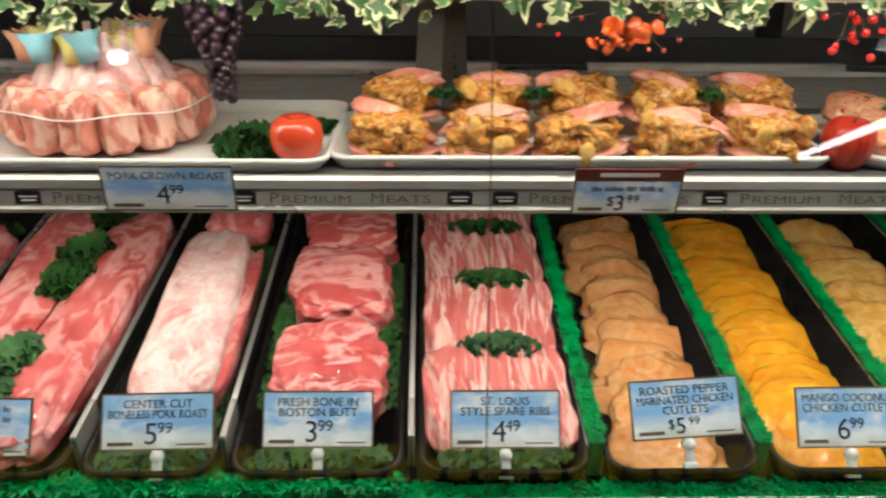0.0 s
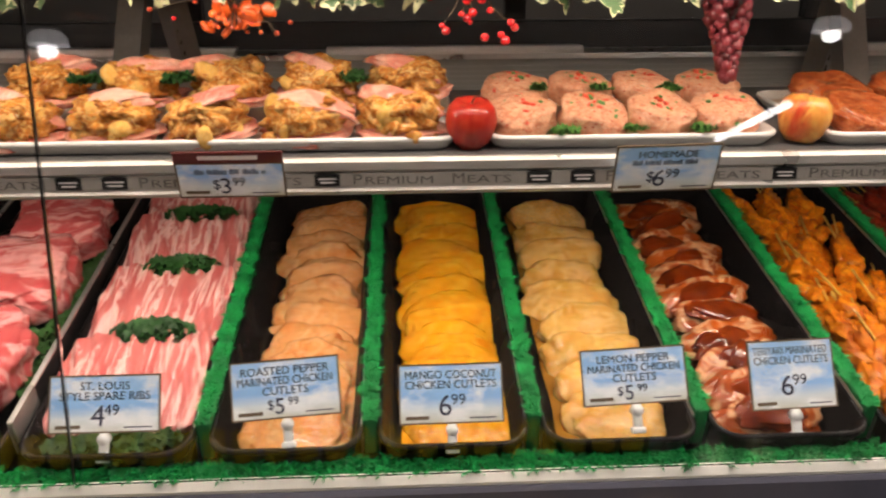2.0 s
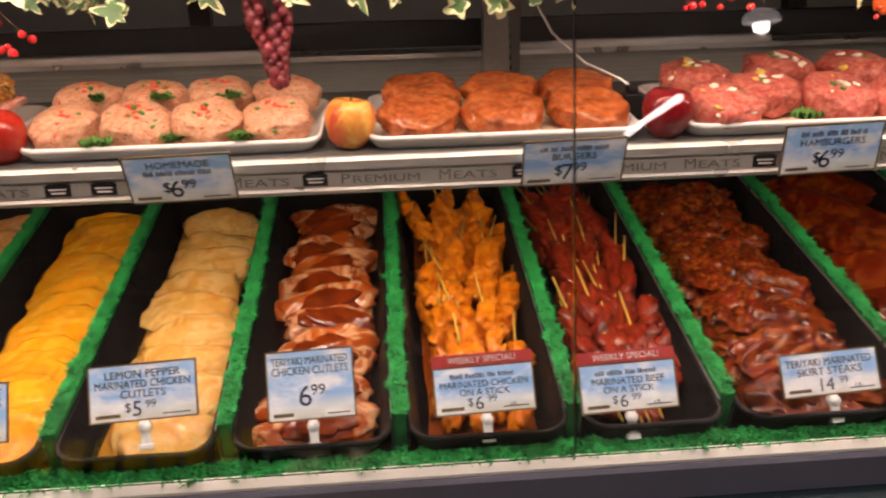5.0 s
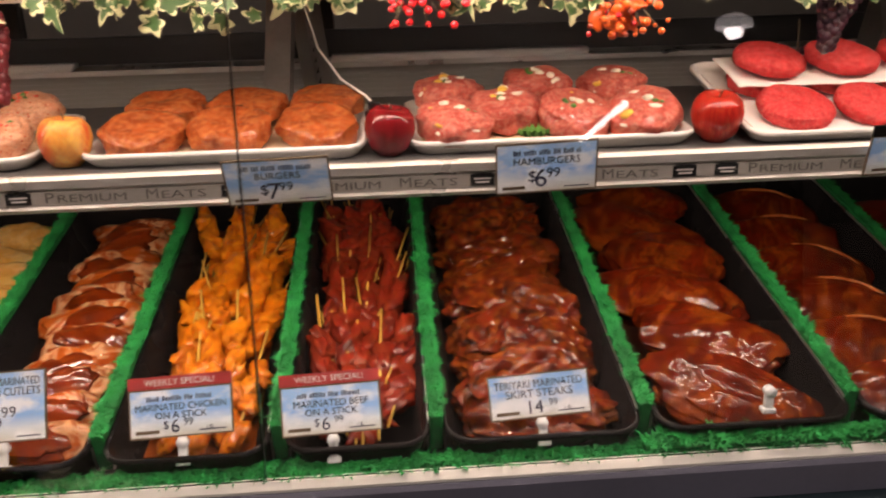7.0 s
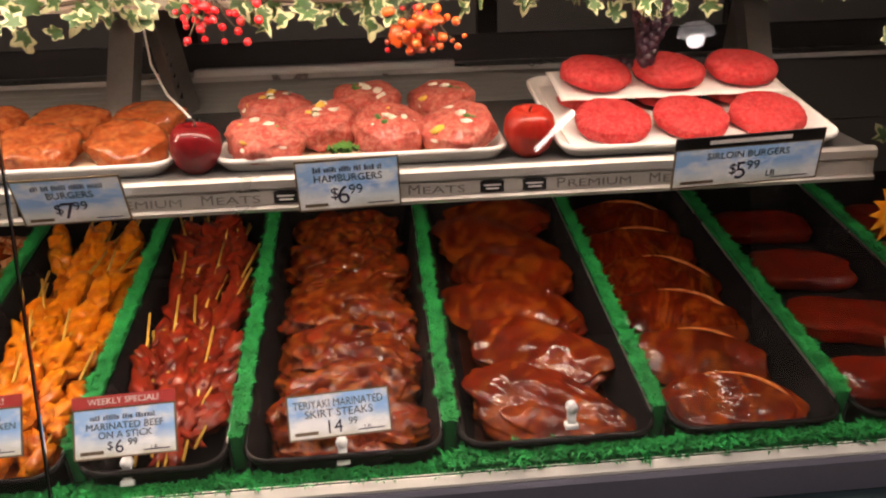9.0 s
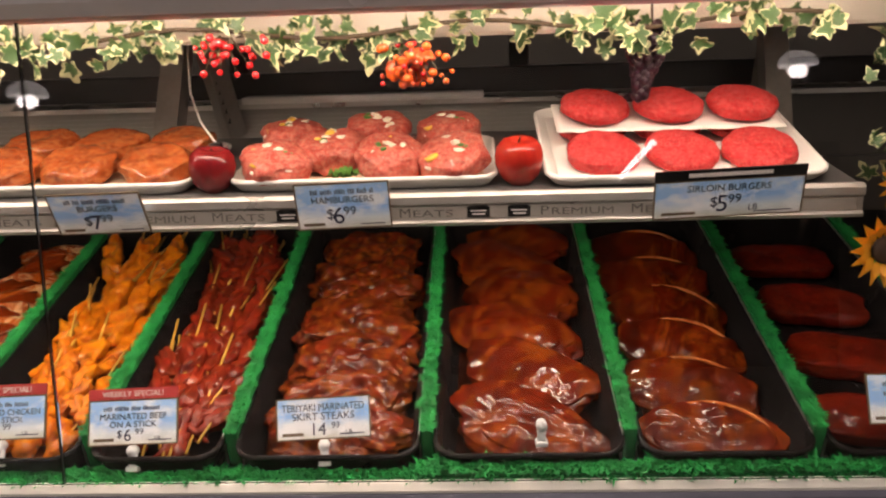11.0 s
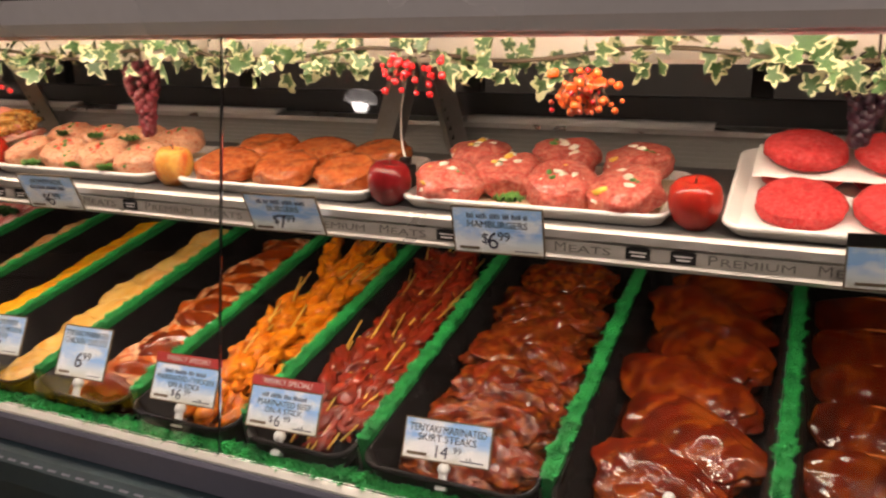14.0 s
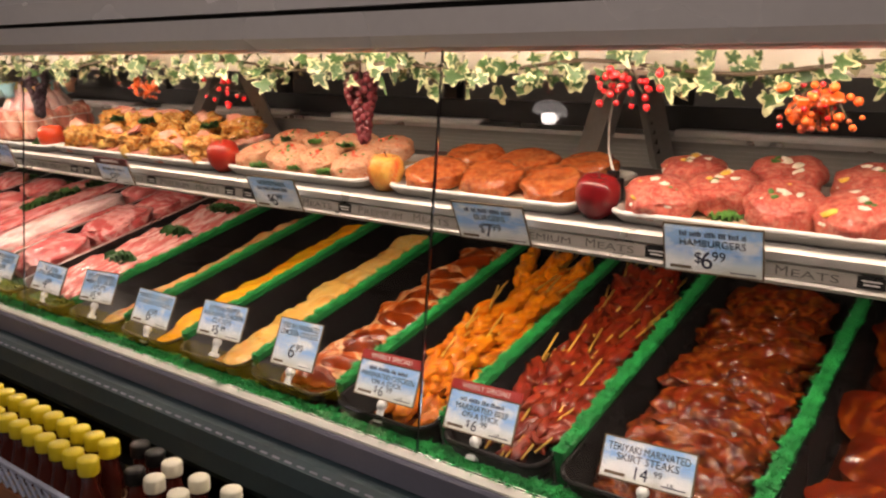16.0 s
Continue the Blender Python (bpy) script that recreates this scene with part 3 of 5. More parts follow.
# shelf uprights: a slotted rear leg and a plain front leg meeting under the canopy
for x in (-1.25, 0.03, 1.36, 2.56):
    apex, foot, toe = Vector((x, 1.62, 1.452)), Vector((x + 0.03, 1.755, 1.17)), Vector((x - 0.027, 1.48, 1.17))
    part("upright", tube([apex + Vector((0.012, 0, 0)), foot], 0.031, 4), M_STRUT, case, "slotted grey upright", smooth=False)
    part("strut", tube([apex - Vector((0.012, 0, 0)), toe], 0.033, 4), M_STRUT, case, "plain grey front strut", smooth=False)
    face = (foot - apex).cross(Vector((1, 0, 0))).normalized() * 0.0222
    face = face if face.y < 0 else -face
    slot_bms = []
    for k in range(7):
        c = apex.lerp(foot, 0.36 + 0.08 * k) + face + Vector((0.008, 0, 0))
        slot_bms.append(box(c.x - 0.004, c.x + 0.004, c.y - 0.003, c.y + 0.003, c.z - 0.006, c.z + 0.006))
    part("slot_row", merge(*slot_bms), M_BLACK, case, "dark slots", smooth=False)
    if x != 1.36:
        continue
    part("cable", tube([(x + 0.02, 1.56, 1.44), (x + 0.035, 1.48, 1.36), (x + 0.06, 1.40, 1.29), (x + 0.10, 1.32, 1.245), (x + 0.14, 1.25, 1.225), (x + 0.152, 1.235, 1.215)], 0.0022, 6), M_WHITE, case, "thin white cable")
    part("cable_plug", merge(box(x + 0.138, x + 0.168, 1.218, 1.246, 1.164, 1.205, 0.003), box(x + 0.144, x + 0.162, 1.224, 1.240, 1.2055, 1.218, 0.003)), M_BLACK, case, "black cable plug", smooth=False)

# front glass, slanting back to the canopy
SEAMS = [XL + 0.002, -1.202, 0.076, 1.354, 2.632, XR - 0.002]
for a, b in zip(SEAMS, SEAMS[1:]):
    g = part("glass_pane", extrude_x([(0.886, 0.7795), (0.891, 0.7795), (0.957, 1.416), (0.952, 1.416)], a + 0.002, b - 0.002), M_GLASS, case, "clear front glass", smooth=False)
    g.visible_shadow = False
for s in SEAMS[1:-1]:
    part("glass_joint", extrude_x([(0.8855, 0.7795), (0.8915, 0.7795), (0.9575, 1.4155), (0.9515, 1.4155)], s - 0.0005, s + 0.0005), M_DARK, case, "thin dark glass joint", smooth=False)

# upper shelf with its printed front edge
SX0, SX1 = XL + 0.01, 2.52
part("shelf", extrude_x([(1.0860, 1.138), (1.0860, 1.149), (1.50, 1.192), (1.50, 1.182)], SX0, SX1), M_SHELF, case, "grey metal shelf", smooth=False)
part("shelf_edge", extrude_x([(1.0720, 1.103), (1.0700, 1.108), (1.0760, 1.112), (1.0760, 1.133), (1.0700, 1.137), (1.0700, 1.148), (1.0760, 1.153), (1.0855, 1.153), (1.0855, 1.103)], SX0, SX1), M_RAIL, case, "polished aluminium shelf edge", smooth=False)
part("edge_strip", box(SX0 + 0.01, SX1 - 0.01, 1.0745, 1.0758, 1.1135, 1.1318), M_STRIP, case, "grey printed strip with lettering", smooth=False)
me_pm = [(lettering(t, h, M_INKG, w, True), x) for t, h, w, x in (("P", 0.0145, 0.012, -0.104), ("REMIUM", 0.0110, 0.092, -0.047), ("M", 0.0145, 0.016, 0.034), ("EATS", 0.0110, 0.060, 0.076))]
me_logo = mesh_of(merge(box(-0.017, 0.017, -0.0008, 0, -0.008, 0.008), box(-0.013, 0.013, -0.0008, 0, 0.008, 0.010)), M_BLACK, False)
me_logow = mesh_of(merge(box(-0.012, 0.012, -0.0014, -0.0009, 0.001, 0.003), box(-0.009, 0.010, -0.0014, -0.0009, -0.004, -0.002)), M_TEXTW, False)
for k in range(-3, 4):
    o = 0.635 * k
    for lx in (0.047, 0.108, 0.392):
        if SX0 + 0.03 < lx + o < SX1 - 0.03:
            lg = part("badge", me_logo, None, case, "black badge", pose(lx + o, 1.0743, 1.1228))
            part("badge_mark", me_logow, None, lg)
    for cx in (0.250, 0.537):
        x = cx + o
        if SX0 + 0.12 < x < SX1 - 0.12:
            for me, dx in me_pm:
                part("lettering", me, None, case, "", pose(x + dx, 1.0742, 1.1166))

# ---- plastic grass ----


def turf(length, width, count, blade, rise, seed, along="y"):
    """Tufts of plastic blades, thicker and taller in places, leaning out over the edges."""
    r = random.Random(seed)
    vs, fs = [], []
    for k in range(count):
        a = r.uniform(0, length)
        swell = 1 + 0.3 * noise.noise(Vector((a * 38, seed, 0))) + 0.2 * noise.noise(Vector((a * 95, seed, 4)))
        c = r.uniform(-0.5, 0.5) * width
        side_swell = 1 + 0.6 * noise.noise(Vector((a * 40, 3.0 if c > 0 else 9.0, seed)))
        c *= max(0.6, swell) * side_swell
        p = Vector((c, a, 0)) if along == "y" else Vector((a, c, 0))
        ang = r.uniform(0, 6.283)
        out = Vector((math.cos(ang), math.sin(ang), 0))
        if along == "y":
            out.x += 0.9 * c / (width / 2)
        else:
            out.y += 0.8 * c / (width / 2)
        side = Vector((-out.y, out.x, 0)).normalized() * blade
        high = rise * max(0.4, 1 + 0.8 * noise.noise(Vector((a * 60, c * 60, seed))))
        up = Vector((0, 0, high * r.uniform(0.4, 1.2)))
        q = p + out * high * 0.4 + up * 0.8
        e = p + out * high * r.uniform(0.7, 1.2) + up * r.uniform(0.5, 1.1)
        i = len(vs)
        vs += [p - side, p + side, q + side * 0.8, q - side * 0.8, e]
        fs += [(i, i + 1, i + 2, i + 3), (i + 3, i + 2, i + 4)]
    me = bpy.data.meshes.new("turf")
    me.from_pydata([tuple(v) for v in vs], [], fs)
    me.materials.append(M_TURF)
    return me


BOUNDS = [-1.50, -1.24, -0.98, -0.72, -0.45, -0.26, -0.018, 0.225, 0.445, 0.665, 0.893, 1.127, 1.365, 1.58, 1.87, 2.165, 2.433, 2.70, 2.97]
SLOPE = 13.7
turfs = [turf(0.66, 0.0145, 5200, 0.0016, 0.0054, 40 + k) for k in range(3)]
core = mesh_of(box(-0.0095, 0.0095, 0.0, 0.66, -0.02, 0.043, 0.004), M_TURFD, False)
edge_bar = mesh_of(merge(box(-0.0122, -0.0112, 0.0, 0.68, -0.02, 0.036), box(0.0112, 0.0122, 0.0, 0.68, -0.02, 0.030)), M_STEEL, False)
plate = mesh_of(box(-0.003, 0.003, 0.0, 0.65, 0.0, 0.05, 0.001), M_BLACK, False)
plate_edge = mesh_of(box(-0.0036, 0.0036, 0.0, 0.65, 0.0505, 0.0535), M_STEEL, False)
clip_plate = mesh_of(box(-0.0042, 0.0042, 0.0, 0.075, 0.0, 0.056, 0.002), M_STRUT, False)
for k, x in enumerate(BOUNDS):
    m = pose(x, 0.955, 0.786, SLOPE)
    if x >= 0.2:
        d = root("grass_divider", m, "green plastic grass divider strip with a metal edge between trays", "divider", "grass dividers between the trays")
        part("core", core, None, d)
        part("grass", turfs[k % 3], None, d, "", pose(0, 0, 0.041))
        part("metal_edge", edge_bar, None, d, "thin steel edge")
    else:
        d = root("tray_divider", m, "thin black divider plate with a bright metal edge between trays", "divider", "plain dividers between the pork trays")
        part("plate", plate, None, d)
        part("metal_edge", plate_edge, None, d, "bright metal edge")
        part("end_clip", clip_plate, None, d, "bent steel clip")
def grass_strip(x0, x1, y, z, width, rise, seed, label):
    n = x1 - x0
    f = root("front_grass_strip", pose(x0, y, z), label, "grass strip", "grass strips along the front")
    part("mat", box(0, n, -width * 0.42, width * 0.45, 0, 0.008), M_TURFD, f, smooth=False)
    tagged(part("grass", turf(n, width, int(3400 * n), 0.0024, rise, seed, "x"), None, f, "", pose(0, 0, 0.008)), kind="stuff")


grass_strip(XL + 0.02, XR - 0.02, 0.911, 0.7665, 0.036, 0.0085, 9, "strip of green plastic grass along the front of the deck")
grass_strip(XL + 0.02, -0.03, 0.909, 0.7755, 0.026, 0.013, 10, "thick tuft of green plastic grass before the pork trays")
grass_strip(1.86, XR - 0.02, 0.909, 0.7755, 0.022, 0.012, 11, "thick tuft of green plastic grass before the steak trays")

# ---- greens ----


def curly(n, spread, size, seed, long=1.0):
    """A heap of ruffled leaves, n of them over an ellipse spread wide."""
    r = random.Random(seed)
    vs, fs = [], []
    for k in range(n):
        a, q = r.uniform(0, 6.283), math.sqrt(r.random())
        c = Vector((q * math.cos(a) * spread, q * math.sin(a) * spread * long, 0.004 + 0.6 * size * (1 - q) * r.random()))
        u = Vector((math.cos(a + r.uniform(-1, 1)), math.sin(a + r.uniform(-1, 1)), r.uniform(-0.1, 0.7))).normalized()
        w = u.cross(Vector((0, 0, 1))).normalized()
        nrm = w.cross(u)
        s = size * r.uniform(0.5, 1.0)
        i = len(vs)
        vs.append(c)
        m = 14
        for j in range(m):
            t = 6.283 * j / m
            rad = s * (0.75 + 0.25 * math.sin(3 * t + k))
            vs.append(c + u * (rad * math.cos(t) * 0.5 + 0) + w * rad * math.sin(t) * 0.42 + nrm * s * 0.10 * math.sin(t * 2 + k))
        for j in range(m):
            t = 6.283 * j / m
            rad = s * r.uniform(0.95, 1.3)
            vs.append(c + u * rad * math.cos(t) * 0.62 + w * rad * math.sin(t) * 0.55 + nrm * s * (0.24 * (-1) ** j + 0.12 * r.uniform(-1, 1)))
        for j in range(m):
            fs.append((i, i + 1 + j, i + 1 + (j + 1) % m))
            fs.append((i + 1 + j, i + 1 + m + j, i + 1 + m + (j + 1) % m, i + 1 + (j + 1) % m))
    me = bpy.data.meshes.new("greens")
    me.from_pydata([tuple(max_z(v)) for v in vs], [], fs)
    me.polygons.foreach_set("use_smooth", [True] * len(me.polygons))
    return me


def max_z(v):
    return (v.x, v.y, max(v.z, 0.0005))


def greens(m, n, spread, size, seed, label, long=1.0, material=None):
    me = curly(int(n * 2.4), spread, size * 0.72, seed, long)
    me.materials.append(material or M_KALE)
    return thing("kale_garnish", me, None, m, label, "garnish")


# ---- price cards ----


def print_row(w, z0, z1, seed):
    """A row of short upright bars in word-like runs, for print too small to read."""
    r = random.Random(seed)
    bm, u = bmesh.new(), -w / 2
    while u < w / 2 - 0.004:
        for k in range(r.randrange(3, 8)):
            b = r.uniform(0.0016, 0.0032)
            top = z1 - (0 if r.random() < 0.6 else 0.25 * (z1 - z0))
            if u + b < w / 2:
                bmesh.ops.create_cube(bm, size=1, matrix=Matrix.Translation((u + b / 2, -0.0011, (z0 + top) / 2)) @ Matrix.Diagonal((b, 0.0005, top - z0, 1)))
            u += b + 0.0011
        u += 0.0035
    return bm


def price_card(x, y, z, w, h, lines, price, m_extra=(0, 0, 0), dollar=True, banner=None, unit="", group="price cards on the trays", clip=True, square=False):
    """A printed card on a clear clip; lines are words, or None for unreadable print."""
    words = " ".join(t for t in lines if t).lower()
    p = root("price_card", pose(x, y, z, *m_extra), "pale blue printed price card" + (" for " + words if words else " with unreadable print"), "price card", group)
    part("card", box(-w / 2, w / 2, -0.0008, 0.0008, 0, h), M_CARD, p, smooth=False)
    e = 0.0022
    part("border", merge(box(-w / 2 - e, w / 2 + e, -0.0014, 0.0014, -e, 0), box(-w / 2 - e, w / 2 + e, -0.0014, 0.0014, h, h + e),
                         box(-w / 2 - e, -w / 2, -0.0014, 0.0014, 0, h), box(w / 2, w / 2 + e, -0.0014, 0.0014, 0, h)), M_EDGE, p, "thin brown border", smooth=False)
    top = h - 0.004
    if banner:
        bh = 0.016
        part("banner", box(-w / 2 - e, w / 2 + e, -0.0018, 0.0014, h + e, h + e + bh), banner[1], p, smooth=False)
        if banner[0]:
            part("banner_lettering", lettering(banner[0], 0.0085, M_TEXTW, w * 0.86), None, p, "", pose(0, -0.0022, h + e + 0.0042))
        else:
            part("banner_mark", box(-w * 0.28, w * 0.28, -0.0024, -0.0019, h + e + 0.005, h + e + 0.011), M_TEXTW, p, smooth=False)
    lh = min(0.0108, (h * 0.56) / max(1, len(lines)) * 0.8)
    z0 = top
    for t in lines:
        z0 -= lh + 0.0022
        if t:
            part("lettering", lettering(t, lh, M_INK, w * 0.9), None, p, "", pose(0, -0.0012, z0))
        else:
            part("print_bar", print_row(w * 0.68, z0 + lh * 0.12, z0 + lh * 0.82, len(words) + int(1000 * x)), M_INKB, p, smooth=False)
    a, b = price or ("", "")
    ph = max(0.018, min(0.028, z0 - 0.008))
    zb = max(0.004, (z0 - ph) * 0.55)
    if not price:
        part("print_bar", box(-0.03, 0.03, -0.0014, -0.0009, zb + 0.004, zb + ph * 0.7), M_INK, p, smooth=False)
    else:
        part("price_figure", lettering(a, ph, M_INK), None, p, "", pose(-0.008, -0.0012, zb))
        part("price_cents", lettering(b, ph * 0.52, M_INK), None, p, "", pose(0.001 + 0.0085 * len(a), -0.0012, zb + ph * 0.48))
    if dollar:
        part("currency_sign", lettering("$", ph * 0.6, M_INK), None, p, "", pose(-0.008 - 0.012 * len(a), -0.0012, zb + ph * 0.3))
    if unit:
        part("unit_lettering", lettering(unit, ph * 0.35, M_INK), None, p, "", pose(0.037, -0.0012, zb))
    part("print_bar", box(w * 0.18, w * 0.44, -0.0014, -0.0009, 0.004, 0.0055), M_INK, p, smooth=False)
    part("print_mark", box(-w * 0.45, -w * 0.22, -0.0014, -0.0009, 0.004, 0.0085), M_EDGE, p, smooth=False)
    if clip:
        part("clip", merge(box(-0.006, 0.006, -0.002, 0.006, -0.034, -0.002, 0.002), tube([(0, -0.004, -0.010), (0, 0.008, -0.010)], 0.008, 10), box(-0.009, 0.009, -0.004, 0.010, -0.040, -0.032, 0.002)), M_CLIP, p, "clear plastic clip")
    return p


WS = ("WEEKLY SPECIAL!", M_REDBAN)
price_card(-0.575, 0.933, 0.820, 0.140, 0.070, [None, None], None, (-25, 0, 0), False)
price_card(-0.341, 0.933, 0.829, 0.140, 0.068, ["CENTER CUT", "BONELESS PORK ROAST"], ("5", "99"), (-25, -1, 0), False)
price_card(-0.137, 0.933, 0.831, 0.138, 0.068, ["FRESH BONE IN", "BOSTON BUTT"], ("3", "99"), (-25, 0, 0), False)
price_card(0.104, 0.933, 0.829, 0.138, 0.070, ["ST. LOUIS", "STYLE SPARE RIBS"], ("4", "49"), (-25, 0, 0), False)
price_card(0.339, 0.933, 0.843, 0.138, 0.072, ["ROASTED PEPPER", "MARINATED CHICKEN", "CUTLETS"], ("5", "99"), (-25, -4, 0))
price_card(0.553, 0.933, 0.828, 0.134, 0.074, ["MANGO COCONUT", "CHICKEN CUTLETS"], ("6", "99"), (-25, -0.5, 0), False)
price_card(0.797, 0.933, 0.849, 0.136, 0.070, ["LEMON PEPPER", "MARINATED CHICKEN", "CUTLETS"], ("5", "99"), (-25, -2.5, 0))
price_card(1.013, 0.933, 0.835, 0.112, 0.088, ["TERIYAKI MARINATED", "CHICKEN CUTLETS"], ("6", "99"), (-25, -2, 0), False)
price_card(1.243, 0.933, 0.829, 0.132, 0.060, [None, "MARINATED CHICKEN", "ON A STICK"], ("6", "99"), (-25, -2, 0), True, WS, "LB")
price_card(1.440, 0.933, 0.819, 0.130, 0.062, [None, "MARINATED BEEF", "ON A STICK"], ("6", "99"), (-25, -2, 0), True, WS, "LB")
price_card(1.722, 0.933, 0.825, 0.134, 0.056, ["TERIYAKI MARINATED", "SKIRT STEAKS"], ("14", "99"), (-25, -3, 0), False, None, "LB")
price_card(2.560, 0.933, 0.839, 0.130, 0.066, [None, None], None, (-25, 0, 0), False)
for x in (2.035, 2.89):
    thing("card_clip", merge(box(-0.006, 0.006, -0.002, 0.006, 0.0, 0.032, 0.002), tube([(0, -0.004, 0.026), (0, 0.008, 0.026)], 0.008, 10), box(-0.009, 0.009, -0.004, 0.010, -0.006, 0.002, 0.002)), M_CLIP, pose(x, 0.926, 0.818), "empty clear plastic card clip on a tray rim", "clip")
SG = "price cards on the shelf edge"
price_card(-0.335, 1.066, 1.110, 0.168, 0.062, ["PORK CROWN ROAST"], ("4", "99"), (16, 0, 0), False, None, "", SG, False)
price_card(0.267, 1.066, 1.106, 0.138, 0.050, [None], ("3", "99"), (20, 0, 0), True, (None, M_MAROON), "", SG, False)
price_card(0.852, 1.066, 1.105, 0.138, 0.070, ["HOMEMADE", None], ("6", "99"), (22, -1, 0), True, None, "", SG, False)
price_card(1.382, 1.066, 1.106, 0.138, 0.070, [None, "BURGERS"], ("7", "99"), (24, -1, 0), True, None, "", SG, False)
price_card(1.751, 1.066, 1.106, 0.138, 0.070, [None, "HAMBURGERS"], ("6", "99"), (11, -1.5, 0), True, None, "", SG, False)
price_card(2.318, 1.066, 1.112, 0.212, 0.058, ["SIRLOIN BURGERS"], ("5", "99"), (16, -2, 0), True, (None, M_BLACK), "LB", SG, False)

# ---- black trays on the deck ----
PAN_L = 0.735
LIFT = [0.0]


def on_tray(xc, u, v, h, rx=0, ry=0, rz=0):
    return pose(xc, 0.932, 0.744, SLOPE) @ pose(u, v, h + LIFT[0], rx, ry, rz)


CENTRES = {}
pans = {}
for a, b in zip(BOUNDS, BOUNDS[1:]):
    w = round(b - a - 0.034, 3)
    if w not in pans:
        pans[w] = mesh_of(pan(w, PAN_L, 0.066, flare=0.014), M_PAN)
    thing("meat_tray", pans[w], None, on_tray((a + b) / 2, 0, 0, 0), "black plastic tray of meat on the sloping deck", "tray", "black trays on the deck")
    CENTRES[round(a, 3)] = ((a + b) / 2, w)


def pieces(label, category, group, meshes, poses):
    for k, m in enumerate(poses):
        thing(category.replace(" ", "_"), meshes[k % len(meshes)], None, m, label, category, group)


def cutlets(a, mat, n, label, group, sx=0.082, lean=12, jitter=12.0, shift=0.0, shapes=5, amp=0.26, h0=0.004, sy=0.072, thick=0.0095, edge=1.0):
    xc, w = CENTRES[a]
    ms = [mesh_of(lump(sx * rnd.uniform(0.92, 1.06), sy, thick, 4, amp, 1.4, 100 * a + k, edge, 0.35, 0.02, sq=2.3, wave=0.006, fold=0.0025, grain=24), mat) for k in range(shapes)]
    ps = []
    for k in range(n):
        v = 0.050 + k * (0.66 / n) + rnd.uniform(-0.007, 0.007)
        ps.append(on_tray(xc, shift + rnd.uniform(-0.009, 0.009), v + 0.030, h0 + rnd.uniform(0, 0.004), lean + rnd.uniform(-4, 4), rnd.uniform(-4, 4), rnd.uniform(-jitter, jitter)))
    pieces(label, "chicken cutlet", group, ms, ps)


cutlets(0.225, M_RPCUT, 11, "raw pepper-marinated chicken cutlet, pale orange, overlapping others", "pepper chicken cutlets", 0.080, jitter=26, amp=0.36, sy=0.068, shift=0.014, thick=0.009, edge=1.2)
cutlets(0.445, M_MGCUT, 19, "raw chicken cutlet in bright yellow mango marinade", "mango chicken cutlets", 0.078, jitter=8, shift=0.015, amp=0.20, thick=0.0085, edge=1.4)
cutlets(0.665, M_LPCUT, 9, "raw lemon-pepper chicken cutlet, pale gold and moist", "lemon chicken cutlets", 0.079, jitter=20, amp=0.30, sy=0.050, lean=16, thick=0.010, shift=0.012)
# teriyaki cutlets: pale orange slices with dark sauce lying on them
xc, w = CENTRES[0.893]
slices = [mesh_of(lump(0.084 * rnd.uniform(0.88, 1.08), 0.040, 0.010, 4, 0.34, 1.5, 930 + k, 0.7, 0.5, 0.03, sq=2.3, wave=0.006), M_TERI) for k in range(5)]
glaze = [mesh_of(lump(0.055 * rnd.uniform(0.8, 1.12), 0.024, 0.0046, 4, 0.5, 1.6, 950 + k, 0.9, 1.4, 0.04, wave=0.004), M_TERIS) for k in range(5)]
for k in range(11):
    s = root("chicken_cutlet", on_tray(xc, rnd.uniform(-0.010, 0.010), 0.075 + k * 0.061, 0.006 + rnd.uniform(0, 0.004), 26 + rnd.uniform(-6, 6), rnd.uniform(-6, 6), 10 + rnd.uniform(-22, 22)), "raw pale orange chicken cutlet under dark teriyaki sauce", "chicken cutlet", "teriyaki chicken cutlets")
    part("slice", slices[k % 5], None, s)
    part("sauce_glaze", glaze[(k * 2) % 5], None, s, "dark glossy sauce", pose(rnd.uniform(-0.016, 0.016), 0.002 + rnd.uniform(-0.010, 0.008), 0.0185, rnd.uniform(-4, 4), rnd.uniform(-5, 5), rnd.uniform(-20, 20)))


def pool(a, mat, name, label):
    """A thin uneven film of marinade on a tray's floor."""
    xc, w = CENTRES[a]
    bm = bmesh.new()
    bmesh.ops.create_grid(bm, x_segments=24, y_segments=60, size=0.5)
    for v in bm.verts:
        q = 1 + 0.05 * noise.noise(v.co * 9)
        v.co = (v.co.x * (w - 0.050) * q, 0.365 + v.co.y * 0.66 * q, 0.0042 + 0.0012 * noise.noise(v.co * 14))
    return thing(name, bm, mat, on_tray(xc, 0, 0, 0), label, "marinade")


M_POOLD = plain("dark_soy_marinade", (0.020, 0.004, 0.002), 0.12, 0, 0.4, 20, 0, 0.5)
M_POOLG = plain("golden_marinade", (0.34, 0.15, 0.02), 0.15, 0, 0.3, 20, 0, 0.5)
M_POOLO = plain("orange_marinade", (0.22, 0.045, 0.004), 0.15, 0, 0.4, 20, 0, 0.5)
M_POOLY = plain("mango_marinade", (0.72, 0.30, 0.006), 0.15, 0, 0.3, 20, 0, 0.5)
pool(0.445, M_POOLY, "sauce_pool", "bright yellow mango marinade pooled under the cutlets")
pool(0.893, M_POOLD, "sauce_pool", "dark soy marinade pooled under glazed chicken")
pool(0.665, M_POOLG, "sauce_pool", "golden lemon marinade pooled under the cutlets")
pool(1.127, M_POOLO, "sauce_pool", "orange marinade pooled under chicken skewers")
